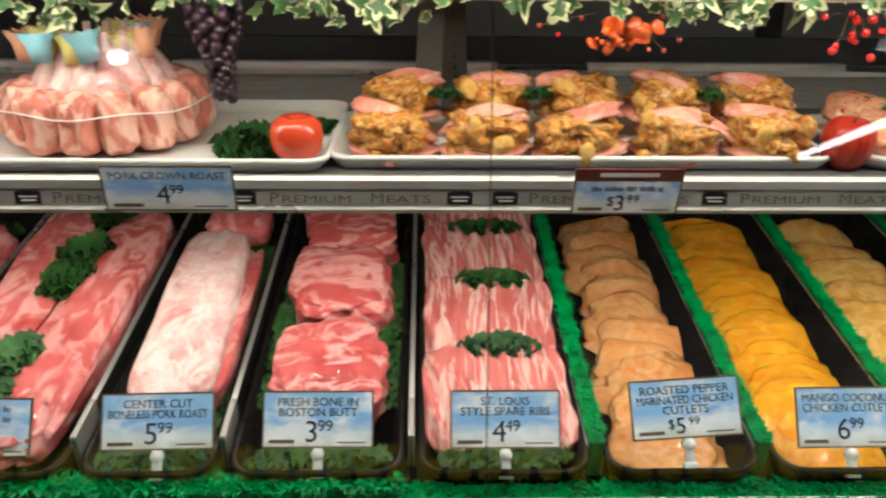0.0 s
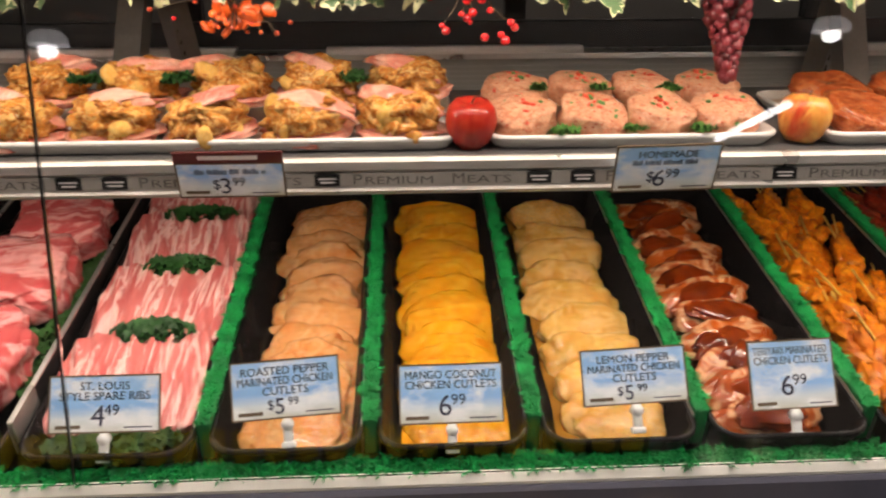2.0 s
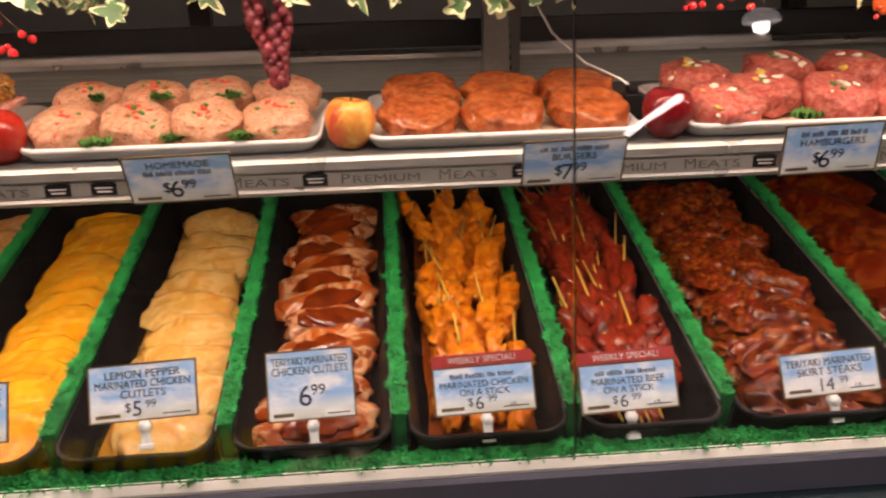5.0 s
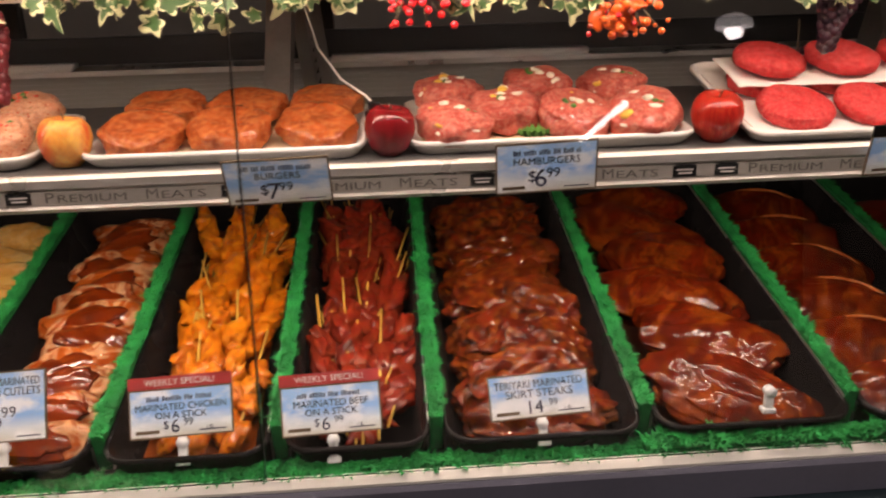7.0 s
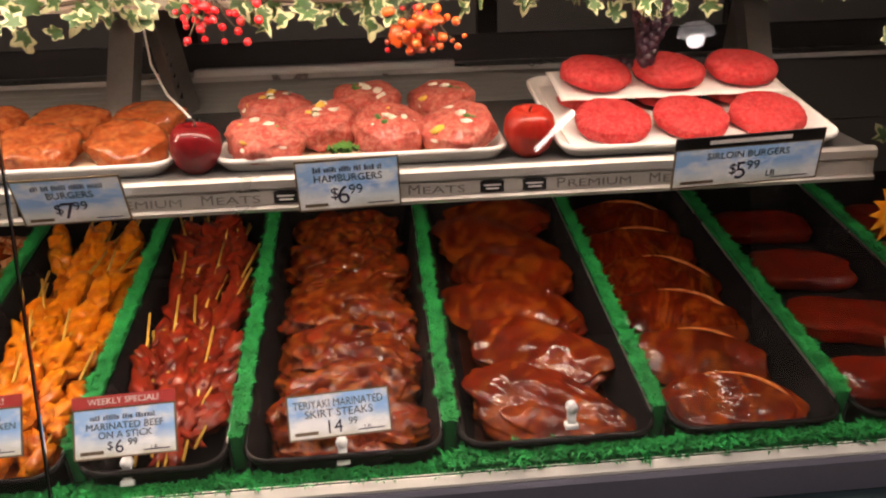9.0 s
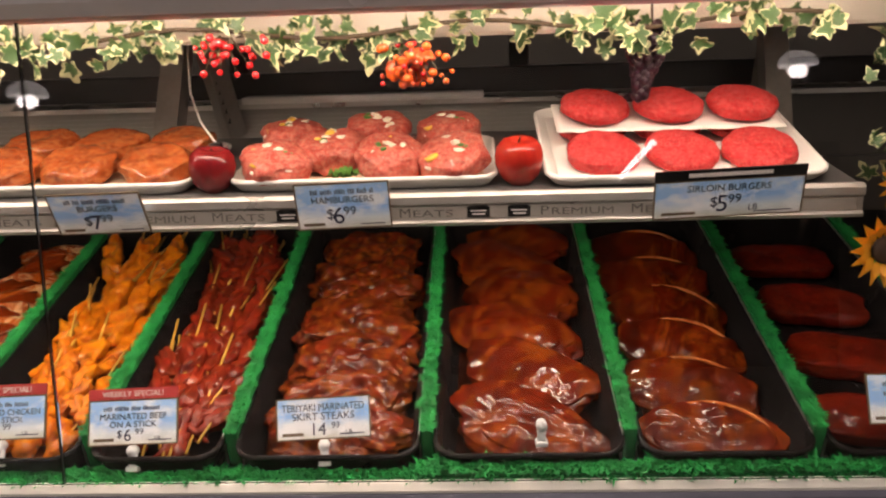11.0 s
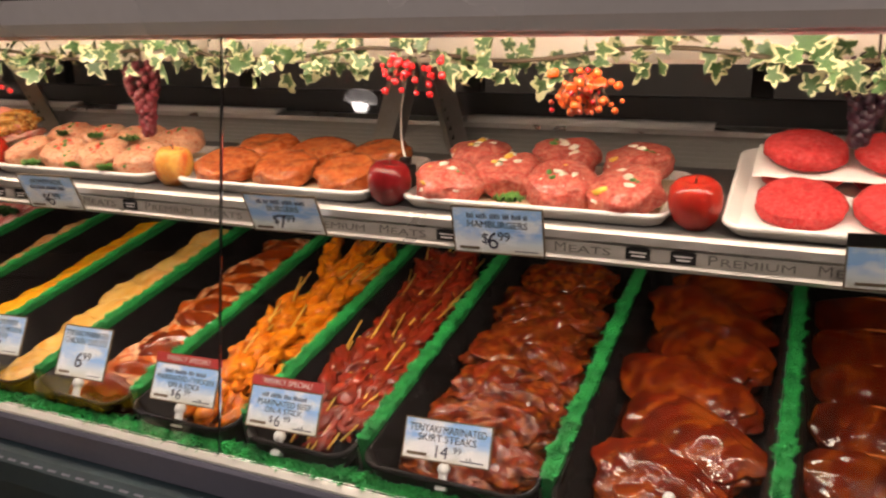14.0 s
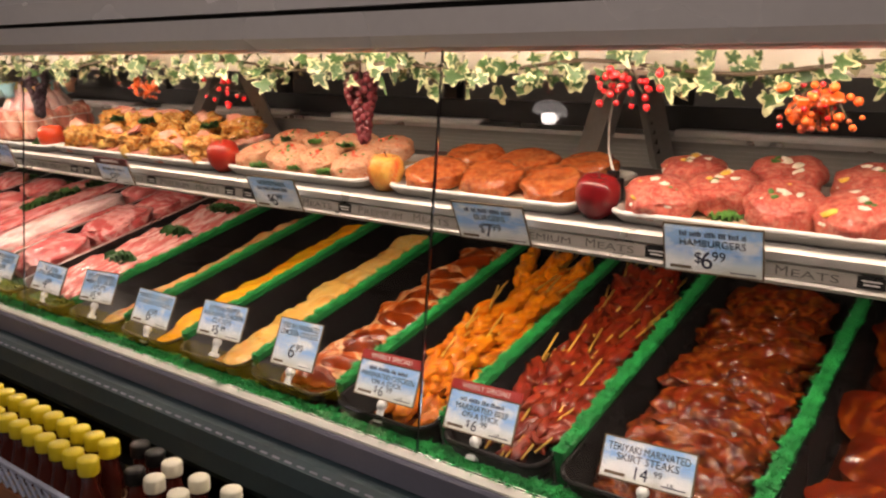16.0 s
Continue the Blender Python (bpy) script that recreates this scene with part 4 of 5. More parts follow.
pool(1.58, M_POOLD, "sauce_pool", "dark marinade pooled under the skirt steaks")
pool(1.87, M_POOLD, "sauce_pool", "dark marinade pooled under the broad steaks")
pool(2.165, M_POOLD, "sauce_pool", "dark marinade pooled under the fat-rimmed steaks")


def skewers(a, mat, label, group, chunk, rows, reach=0.02):
    xc, w = CENTRES[a]
    chunks = [mesh_of(lump(chunk * rnd.uniform(0.6, 0.95), chunk * rnd.uniform(1.1, 1.8), chunk * 0.6, 3, 0.6, 1.7, a * 31 + k, 0.8, 0.0, 0.06), mat) for k in range(6)]
    stick = mesh_of(tube([(0, -reach, 0.25 * reach), (0, 0.235, 0.004)], 0.0021, 6), M_STICK)
    for v0, n, h in rows:
        for k in range(n):
            u = (k + 0.5) / n - 0.5
            m = on_tray(xc, u * (w - 0.075) + rnd.uniform(-0.008, 0.008), v0 + 0.028 + rnd.uniform(-0.03, 0.03), h + rnd.uniform(0, 0.012), rnd.uniform(3, 10), 0, rnd.uniform(-18, 18))
            s = root("meat_skewer", m, label, "skewer", group)
            part("stick", stick, None, s, "thin bamboo stick", pose(0, 0, chunk * 0.6))
            for j in range(5):
                part("chunk", chunks[rnd.randrange(6)], None, s, "", pose(rnd.uniform(-0.006, 0.006), 0.012 + j * 0.031, rnd.uniform(-0.003, 0.004), rnd.uniform(-15, 15), rnd.uniform(-25, 25), rnd.uniform(-40, 40)))


skewers(1.127, M_ORCH, "raw chicken chunks in orange marinade on a bamboo stick", "chicken skewers", 0.021, ((0.055, 6, 0.004), (0.13, 4, 0.012), (0.24, 6, 0.008), (0.31, 4, 0.016), (0.43, 6, 0.008), (0.50, 5, 0.018)), 0.008)
skewers(1.365, M_BEEFST, "raw beef chunks in dark red marinade on a bamboo stick", "beef skewers", 0.020, ((0.055, 6, 0.004), (0.13, 4, 0.012), (0.24, 6, 0.008), (0.32, 4, 0.016), (0.43, 6, 0.008), (0.50, 5, 0.018)), 0.042)

# skirt steaks: folded strips heaped across the tray
xc, w = CENTRES[1.58]
ms = [mesh_of(lump(0.105 * rnd.uniform(0.82, 1.06), 0.060, 0.017, 5, 0.30, 2.0, 300 + k, 0.7, 0.3, 0.05, sq=2.8, wave=0.012, fold=0.014, grain=21), M_SKIRT) for k in range(8)]
pieces("raw skirt steak folded in glossy brown teriyaki marinade", "skirt steak", "marinated skirt steaks", ms,
       [on_tray(xc, (-0.014, 0.016, 0.002)[k % 3] + rnd.uniform(-0.006, 0.006), 0.066 + k * 0.0400, 0.006 + (k % 3) * 0.006, rnd.uniform(0, 14), rnd.uniform(-10, 10), rnd.uniform(-34, 34)) for k in range(16)])
# broad marinated steaks
xc, w = CENTRES[1.87]
ms = [mesh_of(lump(0.118, 0.070, 0.017, 5, 0.22, 1.5, 340 + k, 0.7, 0.2, 0.02, taper=0.22, sq=2.2, wave=0.008, fold=0.003, grain=16), M_BROIL) for k in range(4)]
seam = mesh_of(tube([(0.100 * math.cos(q), 0.058 * math.sin(q), 0.013 + 0.004 * math.sin(5 * q)) for q in [3.45 + 0.15 * j for j in range(12)]], 0.0030, 6, 0.3), M_FATRIM)
for k in range(6):
    s = root("marinated_steak", on_tray(xc, (-0.012, 0.016)[k % 2] + rnd.uniform(-0.005, 0.005), 0.098 + k * 0.121, 0.012, 13, rnd.uniform(-5, 5), -32 + rnd.uniform(-9, 9)), "broad raw steak in glossy dark marinade", "steak", "broad marinated steaks")
    part("lean", ms[k % 4], None, s)
    part("fat_seam", seam, None, s, "thin pale fat seam")
# steaks with a rim of fat
xc, w = CENTRES[2.165]
sm = [mesh_of(lump(0.108, 0.060, 0.012, 5, 0.15, 1.4, 370 + k, 0.6, 0.2, 0.012, wave=0.007, fold=0.003, grain=17), M_BROIL) for k in range(3)]
fat = mesh_of(tube([(0.098 * math.cos(a) * 0.95, 0.060 * math.sin(a) * 0.98, 0.019 - 0.008 * math.cos(a) ** 2) for a in [0.35 + 0.17 * j for j in range(13)]], 0.0046, 6, 0.35), M_FATRIM)
for k in range(6):
    s = root("sirloin_steak", on_tray(xc, rnd.uniform(-0.008, 0.008), 0.080 + k * 0.115, 0.008, 20, rnd.uniform(-4, 4), -14 + rnd.uniform(-5, 5)), "raw marinated steak with a pale rim of fat", "steak", "steaks with fat rims")
    part("lean", sm[k % 3], None, s)
    part("fat_rim", fat, None, s, "pale glazed fat rim")
for a in (2.433, 2.70):
    xc, w = CENTRES[a]
    ms = [mesh_of(lump(0.096, 0.050, 0.020, 4, 0.14, 1.5, 390 + k + a, 0.5, 0.1, 0.02, sq=4, wave=0.008), M_TENDER) for k in range(3)]
    pieces("thick raw tenderloin piece in dark red marinade", "tenderloin piece", "marinated tenderloins", ms,
           [on_tray(xc, rnd.uniform(-0.006, 0.006), 0.105 + k * 0.165, 0.004, 4, 0, -8 + rnd.uniform(-8, 8)) for k in range(4)])

LIFT[0] = 0.032
# pork: ribs, butt, boneless roast, loins


def rib_slab(sx, sy, seed):
    bm = lump(sx, sy, 0.015, 5, 0.07, 1.4, seed, 0.35, 0.02, 0.01, sq=6)
    for v in bm.verts:
        if v.co.z > 0.012:
            v.co.z += 0.0042 * math.sin((v.co.x + 0.25 * v.co.y) * 2 * math.pi / 0.027) + 0.002 * noise.noise(v.co * 60)
    return bm


xc, w = CENTRES[-0.018]
for k, (v, r) in enumerate(((0.135, 2), (0.325, -2), (0.51, 2), (0.66, -2))):
    thing("rib_slab", rib_slab(0.106, 0.100, 20 + k), M_RIB, on_tray(xc, 0.0, v + 0.01, 0.012, 7, 0, r), "raw pork spare rib slab with ridged bones", "spare ribs", "spare rib slabs")
for k, v in enumerate((0.235, 0.42, 0.60)):
    greens(on_tray(xc, 0.01, v, 0.042, 8), 60, 0.060, 0.034, 60 + k, "curly parsley laid across the spare ribs", 0.28, M_PARSLEY)
greens(on_tray(xc, 0, 0.03, 0.014), 40, 0.085, 0.034, 66, "curly kale filling the front of the rib tray", 0.32)
xc, w = CENTRES[-0.26]
for k, v in enumerate((0.178, 0.395, 0.585)):
    thing("pork_butt", lump(0.082, 0.098 if k else 0.092, 0.036, 5, 0.20, 1.7, 440 + k, 0.5, 0, 0.05, sq=3.6), M_BUTT, on_tray(xc, 0.002, v, 0.008, 4, 0, rnd.uniform(-8, 8)), "raw bone-in pork butt with pale marbling", "pork butt", "pork butts")
for k, (u, v, s, q, long) in enumerate(((0, 0.262, 0.08, 26, 0.22), (0.088, 0.33, 0.016, 44, 12), (-0.088, 0.33, 0.014, 44, 14), (0, 0.035, 0.09, 46, 0.35))):
    greens(on_tray(xc, u, v, 0.012), q, s, 0.034, 70 + k, "curly kale round the pork butts", long)
xc, w = CENTRES[-0.45]
thing("pork_roast", lump(0.060, 0.225, 0.038, 5, 0.10, 1.9, 31, 0.42, 0, 0.02, sq=5), M_PORKFAT, on_tray(xc, -0.004, 0.33, 0.008, 0, 0, 2), "long boneless pork roast with a pale fat cap", "pork roast")
thing("pork_roast", lump(0.060, 0.060, 0.030, 4, 0.1, 1.6, 32, 0.5, 0, 0.02, sq=4), M_PORK, on_tray(xc, 0.004, 0.625, 0.012, 0, 0, 2), "short pink pork roast end", "pork roast")
thing("pork_roast", lump(0.022, 0.200, 0.026, 4, 0.12, 1.8, 33, 0.5, 0, 0.02, sq=4), M_PORK, on_tray(xc, 0.052, 0.33, 0.008, 0, 0, 1), "lean red strip along the boneless pork roast", "pork roast")
for k, (u, v, s, q, long) in enumerate(((0.066, 0.20, 0.018, 46, 8), (-0.072, 0.36, 0.013, 40, 14), (0.07, 0.46, 0.014, 34, 8), (0, 0.045, 0.07, 46, 0.5), (0, 0.575, 0.06, 14, 0.2))):
    greens(on_tray(xc, u, v, 0.012), q, s, 0.036, 80 + k, "curly kale round the pork roast", long)
xc, w = CENTRES[-0.72]
for k, (u, r) in enumerate(((-0.062, 3), (0.060, -1))):
    thing("pork_loin", lump(0.058, 0.310, 0.032, 5, 0.16, 1.8, 51 + k, 0.5, 0, 0.03, sq=5), M_PORK, on_tray(xc, u, 0.345, 0.008, 0, 0, r), "long raw pink pork loin", "pork loin", "pork loins")
for k, (v, s) in enumerate(((0.08, 0.018), (0.19, 0.020), (0.40, 0.024), (0.47, 0.026), (0.63, 0.02))):
    greens(on_tray(xc, -0.004, v, 0.058), 40, s * 1.25, 0.050, 90 + k, "curly kale between the pork loins", 1.8)
for a in (-0.98, -1.24, -1.50):
    xc, w = CENTRES[a]
    for k in range(4):
        thing("pork_loin", lump(0.10, 0.07, 0.032, 4, 0.2, 1.5, 61 + k + a, 0.55, 0, 0.02), M_PORK, on_tray(xc, 0, 0.09 + 0.15 * k, 0.008, 0, 0, 5), "raw red pork piece", "pork piece", "pork pieces")
        greens(on_tray(xc, 0.0, 0.16 + 0.15 * k, 0.03), 22, 0.09, 0.032, 190 + k, "curly kale between the pork pieces", 0.25)

# ---- upper shelf ----


def on_shelf(x, v, h, rx=0, ry=0, rz=0):
    return pose(x, 1.088, 1.1505, 5.6) @ pose(0, v, h, rx, ry, rz)


def platter(x0, x1, label, v0=0.012, depth=0.27, sheet=M_PAPER, m=None):
    w = x1 - x0
    p = root("white_platter", m or on_shelf((x0 + x1) / 2, v0, 0), label, "platter", "white platters on the shelf")
    part("dish", pan(w, depth, 0.020, 0.006, 0.004, 0.025, 0.010), M_WHITE, p)
    if sheet:
        part("paper", box(-w / 2 + 0.016, w / 2 - 0.016, 0.012, depth - 0.012, 0.0045, 0.008, 0.001), sheet, p, "butcher paper lining", smooth=False)
    return p


def patty_mesh(mat, r, seed, hz=0.0155, rim=0.0, amp=0.16):
    return mesh_of(lump(r, r * 0.96, hz, 4, amp, 1.8, seed, 0.55, 0, 0.04, rim, wave=0.004), mat)


def scatter_bits(r, n, g, z, size):
    bm = bmesh.new()
    for k in range(n):
        a, q = g.uniform(0, 6.283), math.sqrt(g.random()) * r
        m = Matrix.Translation((q * math.cos(a), q * math.sin(a), z * (1 - 0.35 * (q / r) ** 3))) @ Euler((g.uniform(-0.4, 0.4), g.uniform(-0.4, 0.4), g.uniform(0, 3))).to_matrix().to_4x4() @ Matrix.Diagonal((size * g.uniform(0.7, 1.6), size * g.uniform(0.6, 1.0), 0.0085, 1))
        for v in bmesh.ops.create_icosphere(bm, subdivisions=1, radius=0.5)["verts"]:
            d = v.co
            v.co = m @ Vector((max(-0.36, min(0.36, d.x)) * g.uniform(0.7, 1.35), max(-0.33, min(0.33, d.y)) * g.uniform(0.65, 1.35), d.z))
    return bm


def patties(spots, mat, r, label, group, name, hz=0.0155, extras=(), rim=0.0):
    ms = [patty_mesh(mat, r, 500 + k + len(label), hz, rim) for k in range(4)]
    ex = [[mesh_of(scatter_bits(r * 0.86, n, random.Random(37 * k + 11 * e), 2 * hz - 0.0005, s), em, True) for e, (em, n, s) in enumerate(extras)] for k in range(3)]
    for k, (x, v, h, rx) in enumerate(spots):
        p = root(name, on_shelf(x, v + 0.008, h + (0.009 if rx > 20 else 0.0), rx, rnd.uniform(-4, 4), rnd.uniform(0, 360) if not rx else rnd.uniform(-30, 30)), label, "burger patty", group)
        part("patty", ms[k % 4], None, p)
        for me in ex[k % 3]:
            part("vegetable_pieces", me, None, p)


# stuffed pork chops
platter(-0.128, 0.568, "long white platter under a row of stuffed pork chops", 0.03, 0.27, None)
stuffing = [mesh_of(lump(0.056, 0.046, 0.027, 4, 0.30, 2.4, 700 + k, 0.8, 0, 0.22, wave=0.012, fold=0.006, grain=60), M_STUFF) for k in range(5)]
flap = [mesh_of(lump(0.058, 0.017, 0.0085, 4, 0.36, 1.7, 720 + k, 0.7, 1.4, 0.05, wave=0.004), M_SLAB) for k in range(4)]
under = [mesh_of(lump(0.066, 0.056, 0.010, 4, 0.22, 1.6, 740 + k, 0.7, 0.0, 0.04), M_SLAB) for k in range(3)]
crumb = [mesh_of(lump(0.013, 0.010, 0.007, 2, 0.3, 2, 8, sq=3), M_POTATO), mesh_of(lump(0.011, 0.009, 0.008, 2, 0.5, 2, 5), M_STUFF), mesh_of(lump(0.010, 0.007, 0.005, 2, 0.5, 2, 15), M_STUFF)]
for k in range(10):
    row, i = k // 5, k % 5
    m = on_shelf(-0.050 + i * 0.136 + (0.012 if row else 0), 0.085 + row * 0.105, 0.006 + row * 0.028, rnd.uniform(0, 8), rnd.uniform(-8, 8), rnd.uniform(-15, 15))
    c = root("stuffed_pork_chop", m, "pork chop heaped with golden bread stuffing", "stuffed chop", "stuffed pork chops")
    part("lower_slab", under[k % 3], None, c, "pale pink pork slab", pose(0, 0.002, 0))
    part("stuffing", stuffing[k % 5], None, c, "", pose(0, -0.004, 0.010))
    part("upper_flap", flap[k % 4], None, c, "folded pink pork flap", pose(rnd.uniform(-0.014, 0.014), rnd.uniform(-0.012, 0.014), 0.053, rnd.uniform(10, 45), rnd.uniform(-22, 22), rnd.uniform(-30, 30)))
    for j in range(15):
        a = rnd.uniform(3.0, 6.4)
        zz = rnd.uniform(0.012, 0.056)
        sp = 1.0 - 0.28 * zz / 0.056
        part("stuffing_piece", crumb[(0, 1, 2, 1, 2)[j % 5]], None, c, "", pose(0.054 * sp * math.cos(a), 0.046 * sp * math.sin(a) - 0.004, zz, rnd.uniform(0, 360), rnd.uniform(0, 360), rnd.uniform(0, 360)) @ Matrix.Scale(rnd.uniform(0.6, 1.4), 4))
for k, x in enumerate((0.03, 0.165, 0.425)):
    greens(on_shelf(x, 0.145, 0.075), 7, 0.015, 0.028, 200 + k, "parsley sprig between the stuffed chops", 1.0, M_PARSLEY)

# poultry patties, orange patties, vegetable hamburgers, sirloin patties
platter(0.621, 1.029, "white platter of pale chicken patties", 0.03, 0.25)
patties([(0.672 + 0.1 * k, 0.080, 0.013, 19) for k in range(4)] + [(0.675 + 0.1 * k, 0.185, 0.026, 10) for k in range(4)], M_CHBURG, 0.051,
        "pale pink chicken patty with peppers and herbs", "chicken patties", "chicken_patty", 0.0225, ((M_VEGR, 13, 0.011), (M_VEGG, 14, 0.012)))
for k, (x, v) in enumerate(((0.725, 0.035), (0.83, 0.05), (0.925, 0.04), (0.70, 0.14), (0.80, 0.14), (0.90, 0.135))):
    greens(on_shelf(x, v, 0.02 if v < 0.1 else 0.058), 6, 0.015, 0.022, 210 + k, "small parsley sprig beside the chicken patties", 0.7, M_VEGG)
platter(1.105, 1.494, "white platter of orange-brown patties on paper", 0.025, 0.27)
patties([(1.175 + 0.128 * k, 0.085, 0.012, 14) for k in range(3)] + [(1.185 + 0.126 * k, 0.195, 0.020, 8) for k in range(3)], M_WBURG, 0.060,
        "orange-brown seasoned patty with a dished top", "orange-brown patties", "seasoned_patty", 0.021, (), 0.30)
platter(1.567, 1.977, "white platter of pink hamburgers on paper", 0.025, 0.27)
patties([(1.628, 0.070, 0.010, 17), (1.712, 0.118, 0.016, 12), (1.812, 0.085, 0.012, 18), (1.918, 0.075, 0.014, 19), (1.632, 0.205, 0.022, 6), (1.78, 0.215, 0.028, 8), (1.905, 0.210, 0.024, 8)], M_HBURG, 0.056,
        "pink hamburger patty with onion and cheese pieces", "vegetable hamburgers", "hamburger_patty", 0.0245, ((M_VEGW, 6, 0.019), (M_VEGY, 3, 0.022), (M_VEGG, 3, 0.017)))
for k, (x, v) in enumerate(((1.745, 0.04), (1.60, 0.13))):
    greens(on_shelf(x, v, 0.018), 6, 0.02, 0.026, 220 + k, "parsley sprig under the hamburgers", 0.6, M_VEGG)
SIR = on_shelf(2.268, 0.012, 0.0, 9)
platter(2.06, 2.475, "white platter tilted forward with two layers of sirloin patties", 0, 0.29, M_WPAPER, SIR)
thing("platter_prop", box(-0.16, 0.16, 0.20, 0.27, 0.0, 0.034, 0.003), M_BLACK, on_shelf(2.268, 0.012, 0.0), "black block propping the tilted platter", "block")
ms = [patty_mesh(M_SBURG, 0.058, 540 + k, 0.015, 0, 0.05) for k in range(4)]
for k in range(9):
    row = k // 3
    m = SIR @ pose(-0.118 + 0.122 * (k % 3), (0.075, 0.19, 0.19)[row], (0.010, 0.010, 0.045)[row], (10, 4, 6)[row], rnd.uniform(-3, 3), rnd.uniform(0, 20))
    thing("sirloin_patty", ms[k % 4], None, m, "bright red ground sirloin patty", "burger patty", "sirloin patties")
wp = bmesh.new()
bmesh.ops.create_grid(wp, x_segments=30, y_segments=10, size=1)
for v in wp.verts:
    v.co = (v.co.x * 0.185, 0.19 + v.co.y * 0.062, 0.0425 + 0.002 * noise.noise(v.co * 5) - 0.004 * max(0, -v.co.y))
bmesh.ops.solidify(wp, geom=wp.faces[:], thickness=0.001)
thing("paper_sheet", wp, M_WPAPER, SIR, "white paper sheet between layers of patties", "paper")


def apple(x, v, r, mat, label):
    bm = lathe([(0.001, 0.16 * r), (0.3 * r, 0.05 * r), (0.55 * r, 0.02 * r), (0.82 * r, 0.35 * r), (0.98 * r, 0.85 * r), (r, 1.15 * r), (0.9 * r, 1.55 * r), (0.66 * r, 1.80 * r), (0.36 * r, 1.83 * r), (0.12 * r, 1.68 * r), (0.001, 1.6 * r)], 28)
    a = root("apple", on_shelf(x, v, 0.0, rnd.uniform(-8, 8), rnd.uniform(-8, 8), rnd.uniform(0, 360)), label, "apple", "apples between the platters")
    part("fruit", bm, mat, a)
    part("stalk", tube([(0, 0, 1.6 * r), (0.002, 0, 1.85 * r), (0.006, 0, 2.02 * r)], 0.0014, 6), M_STEM, a)


apple(0.592, 0.052, 0.037, M_APPLE, "glossy red apple on the shelf")
apple(1.073, 0.052, 0.037, M_APPLEY, "yellow and red apple on the shelf")
apple(1.531, 0.045, 0.037, M_APPLED, "dark red apple on the shelf")
apple(2.018, 0.052, 0.038, M_APPLE, "red apple on the shelf beside patties")
tm = lathe([(0.001, 0.002), (0.020, 0.001), (0.034, 0.016), (0.0375, 0.036), (0.034, 0.054), (0.022, 0.063), (0.008, 0.061), (0.001, 0.058)], 26)
thing("tomato", tm, M_TOMATO, on_shelf(-0.178, 0.055, 0.005), "ripe orange-red tomato on the shelf", "tomato")
greens(on_shelf(-0.240, 0.13, 0.006), 80, 0.06, 0.05, 230, "heap of curly kale beside the crown roast", 1.3)
greens(on_shelf(-0.165, 0.22, 0.006), 12, 0.02, 0.035, 231, "dark parsley stems behind the tomato", 1.0, M_PARSLEY)


# crown roast
def crown(x, v, label):
    cr = root("crown_roast", on_shelf(x, v, 0.006), label, "crown roast")
    n = 15
    chop = []
    for k in range(3):
        b = lump(0.0265, 0.040, 0.046, 4, 0.20, 1.7, 800 + k, 0.55, 0, 0.05, sq=3)
        chop.append(mesh_of(b, M_CROWN))
    neck = mesh_of(lump(0.022, 0.016, 0.050, 3, 0.18, 1.5, 810, 0.7, 0, 0.04), M_PORKFAT)
    bone = mesh_of(tube([(0, 0, 0.13), (0, -0.004, 0.165)], 0.0075, 8, 0.8), M_PORKFAT)
    fr = []
    for mat in (M_FRILLY, M_FRILLP, M_FRILLB):
        bm = bmesh.new()
        s = 18
        lo = [bm.verts.new((0.011 * math.cos(6.283 * j / s), 0.011 * math.sin(6.283 * j / s), 0.148)) for j in range(s)]
        mid = [bm.verts.new((0.0135 * math.cos(6.283 * j / s), 0.0135 * math.sin(6.283 * j / s), 0.172)) for j in range(s)]
        hi = [bm.verts.new(((0.022 if j % 2 else 0.010) * math.cos(6.283 * j / s), (0.022 if j % 2 else 0.010) * math.sin(6.283 * j / s), 0.186 + 0.004 * (j % 2))) for j in range(s)]
        for p, q in ((lo, mid), (mid, hi)):
            for j in range(s):
                bm.faces.new((p[j], p[(j + 1) % s], q[(j + 1) % s], q[j]))
        bm.faces.new(lo[::-1])
        fr.append(mesh_of(bm, mat))
    for k in range(n):
        a = 360 * k / n
        ring = pose(0, 0, 0, 0, 0, a) @ pose(0, -0.118, 0, -9)
        part("chop", chop[k % 3], None, cr, "", ring)
        part("chop_neck", neck, None, cr, "", ring @ pose(0, 0.006, 0.066, -24))
        part("bone", bone, None, cr, "pale bone tip", ring @ pose(0, 0.030, 0.005))
        part("frill", fr[(k * 2 + k // 3) % 3], None, cr, "ruffled paper frill", ring @ pose(0, 0.024, -0.022 + rnd.uniform(-0.008, 0.006), rnd.uniform(-12, 12), rnd.uniform(-12, 12)) @ Matrix.Diagonal((1.25, 1.25, 1.02, 1)))
    part("core", lathe([(0.10, 0.004), (0.105, 0.06), (0.07, 0.10), (0.02, 0.11)], 24), M_CROWN, cr)
    tw = [(0.153 * math.cos(6.283 * k / 40), 0.153 * math.sin(6.283 * k / 40), 0.062 + 0.003 * math.sin(k)) for k in range(41)]
    part("twine", tube(tw, 0.0012, 5), M_WHITE, cr, "thin white twine")


crown(-0.478, 0.185, "raw pork crown roast with coloured paper frills")
platter(-0.66, -0.138, "wide white platter under the crown roast and kale", 0.012, 0.36, None)

# ---- garland under the canopy ----


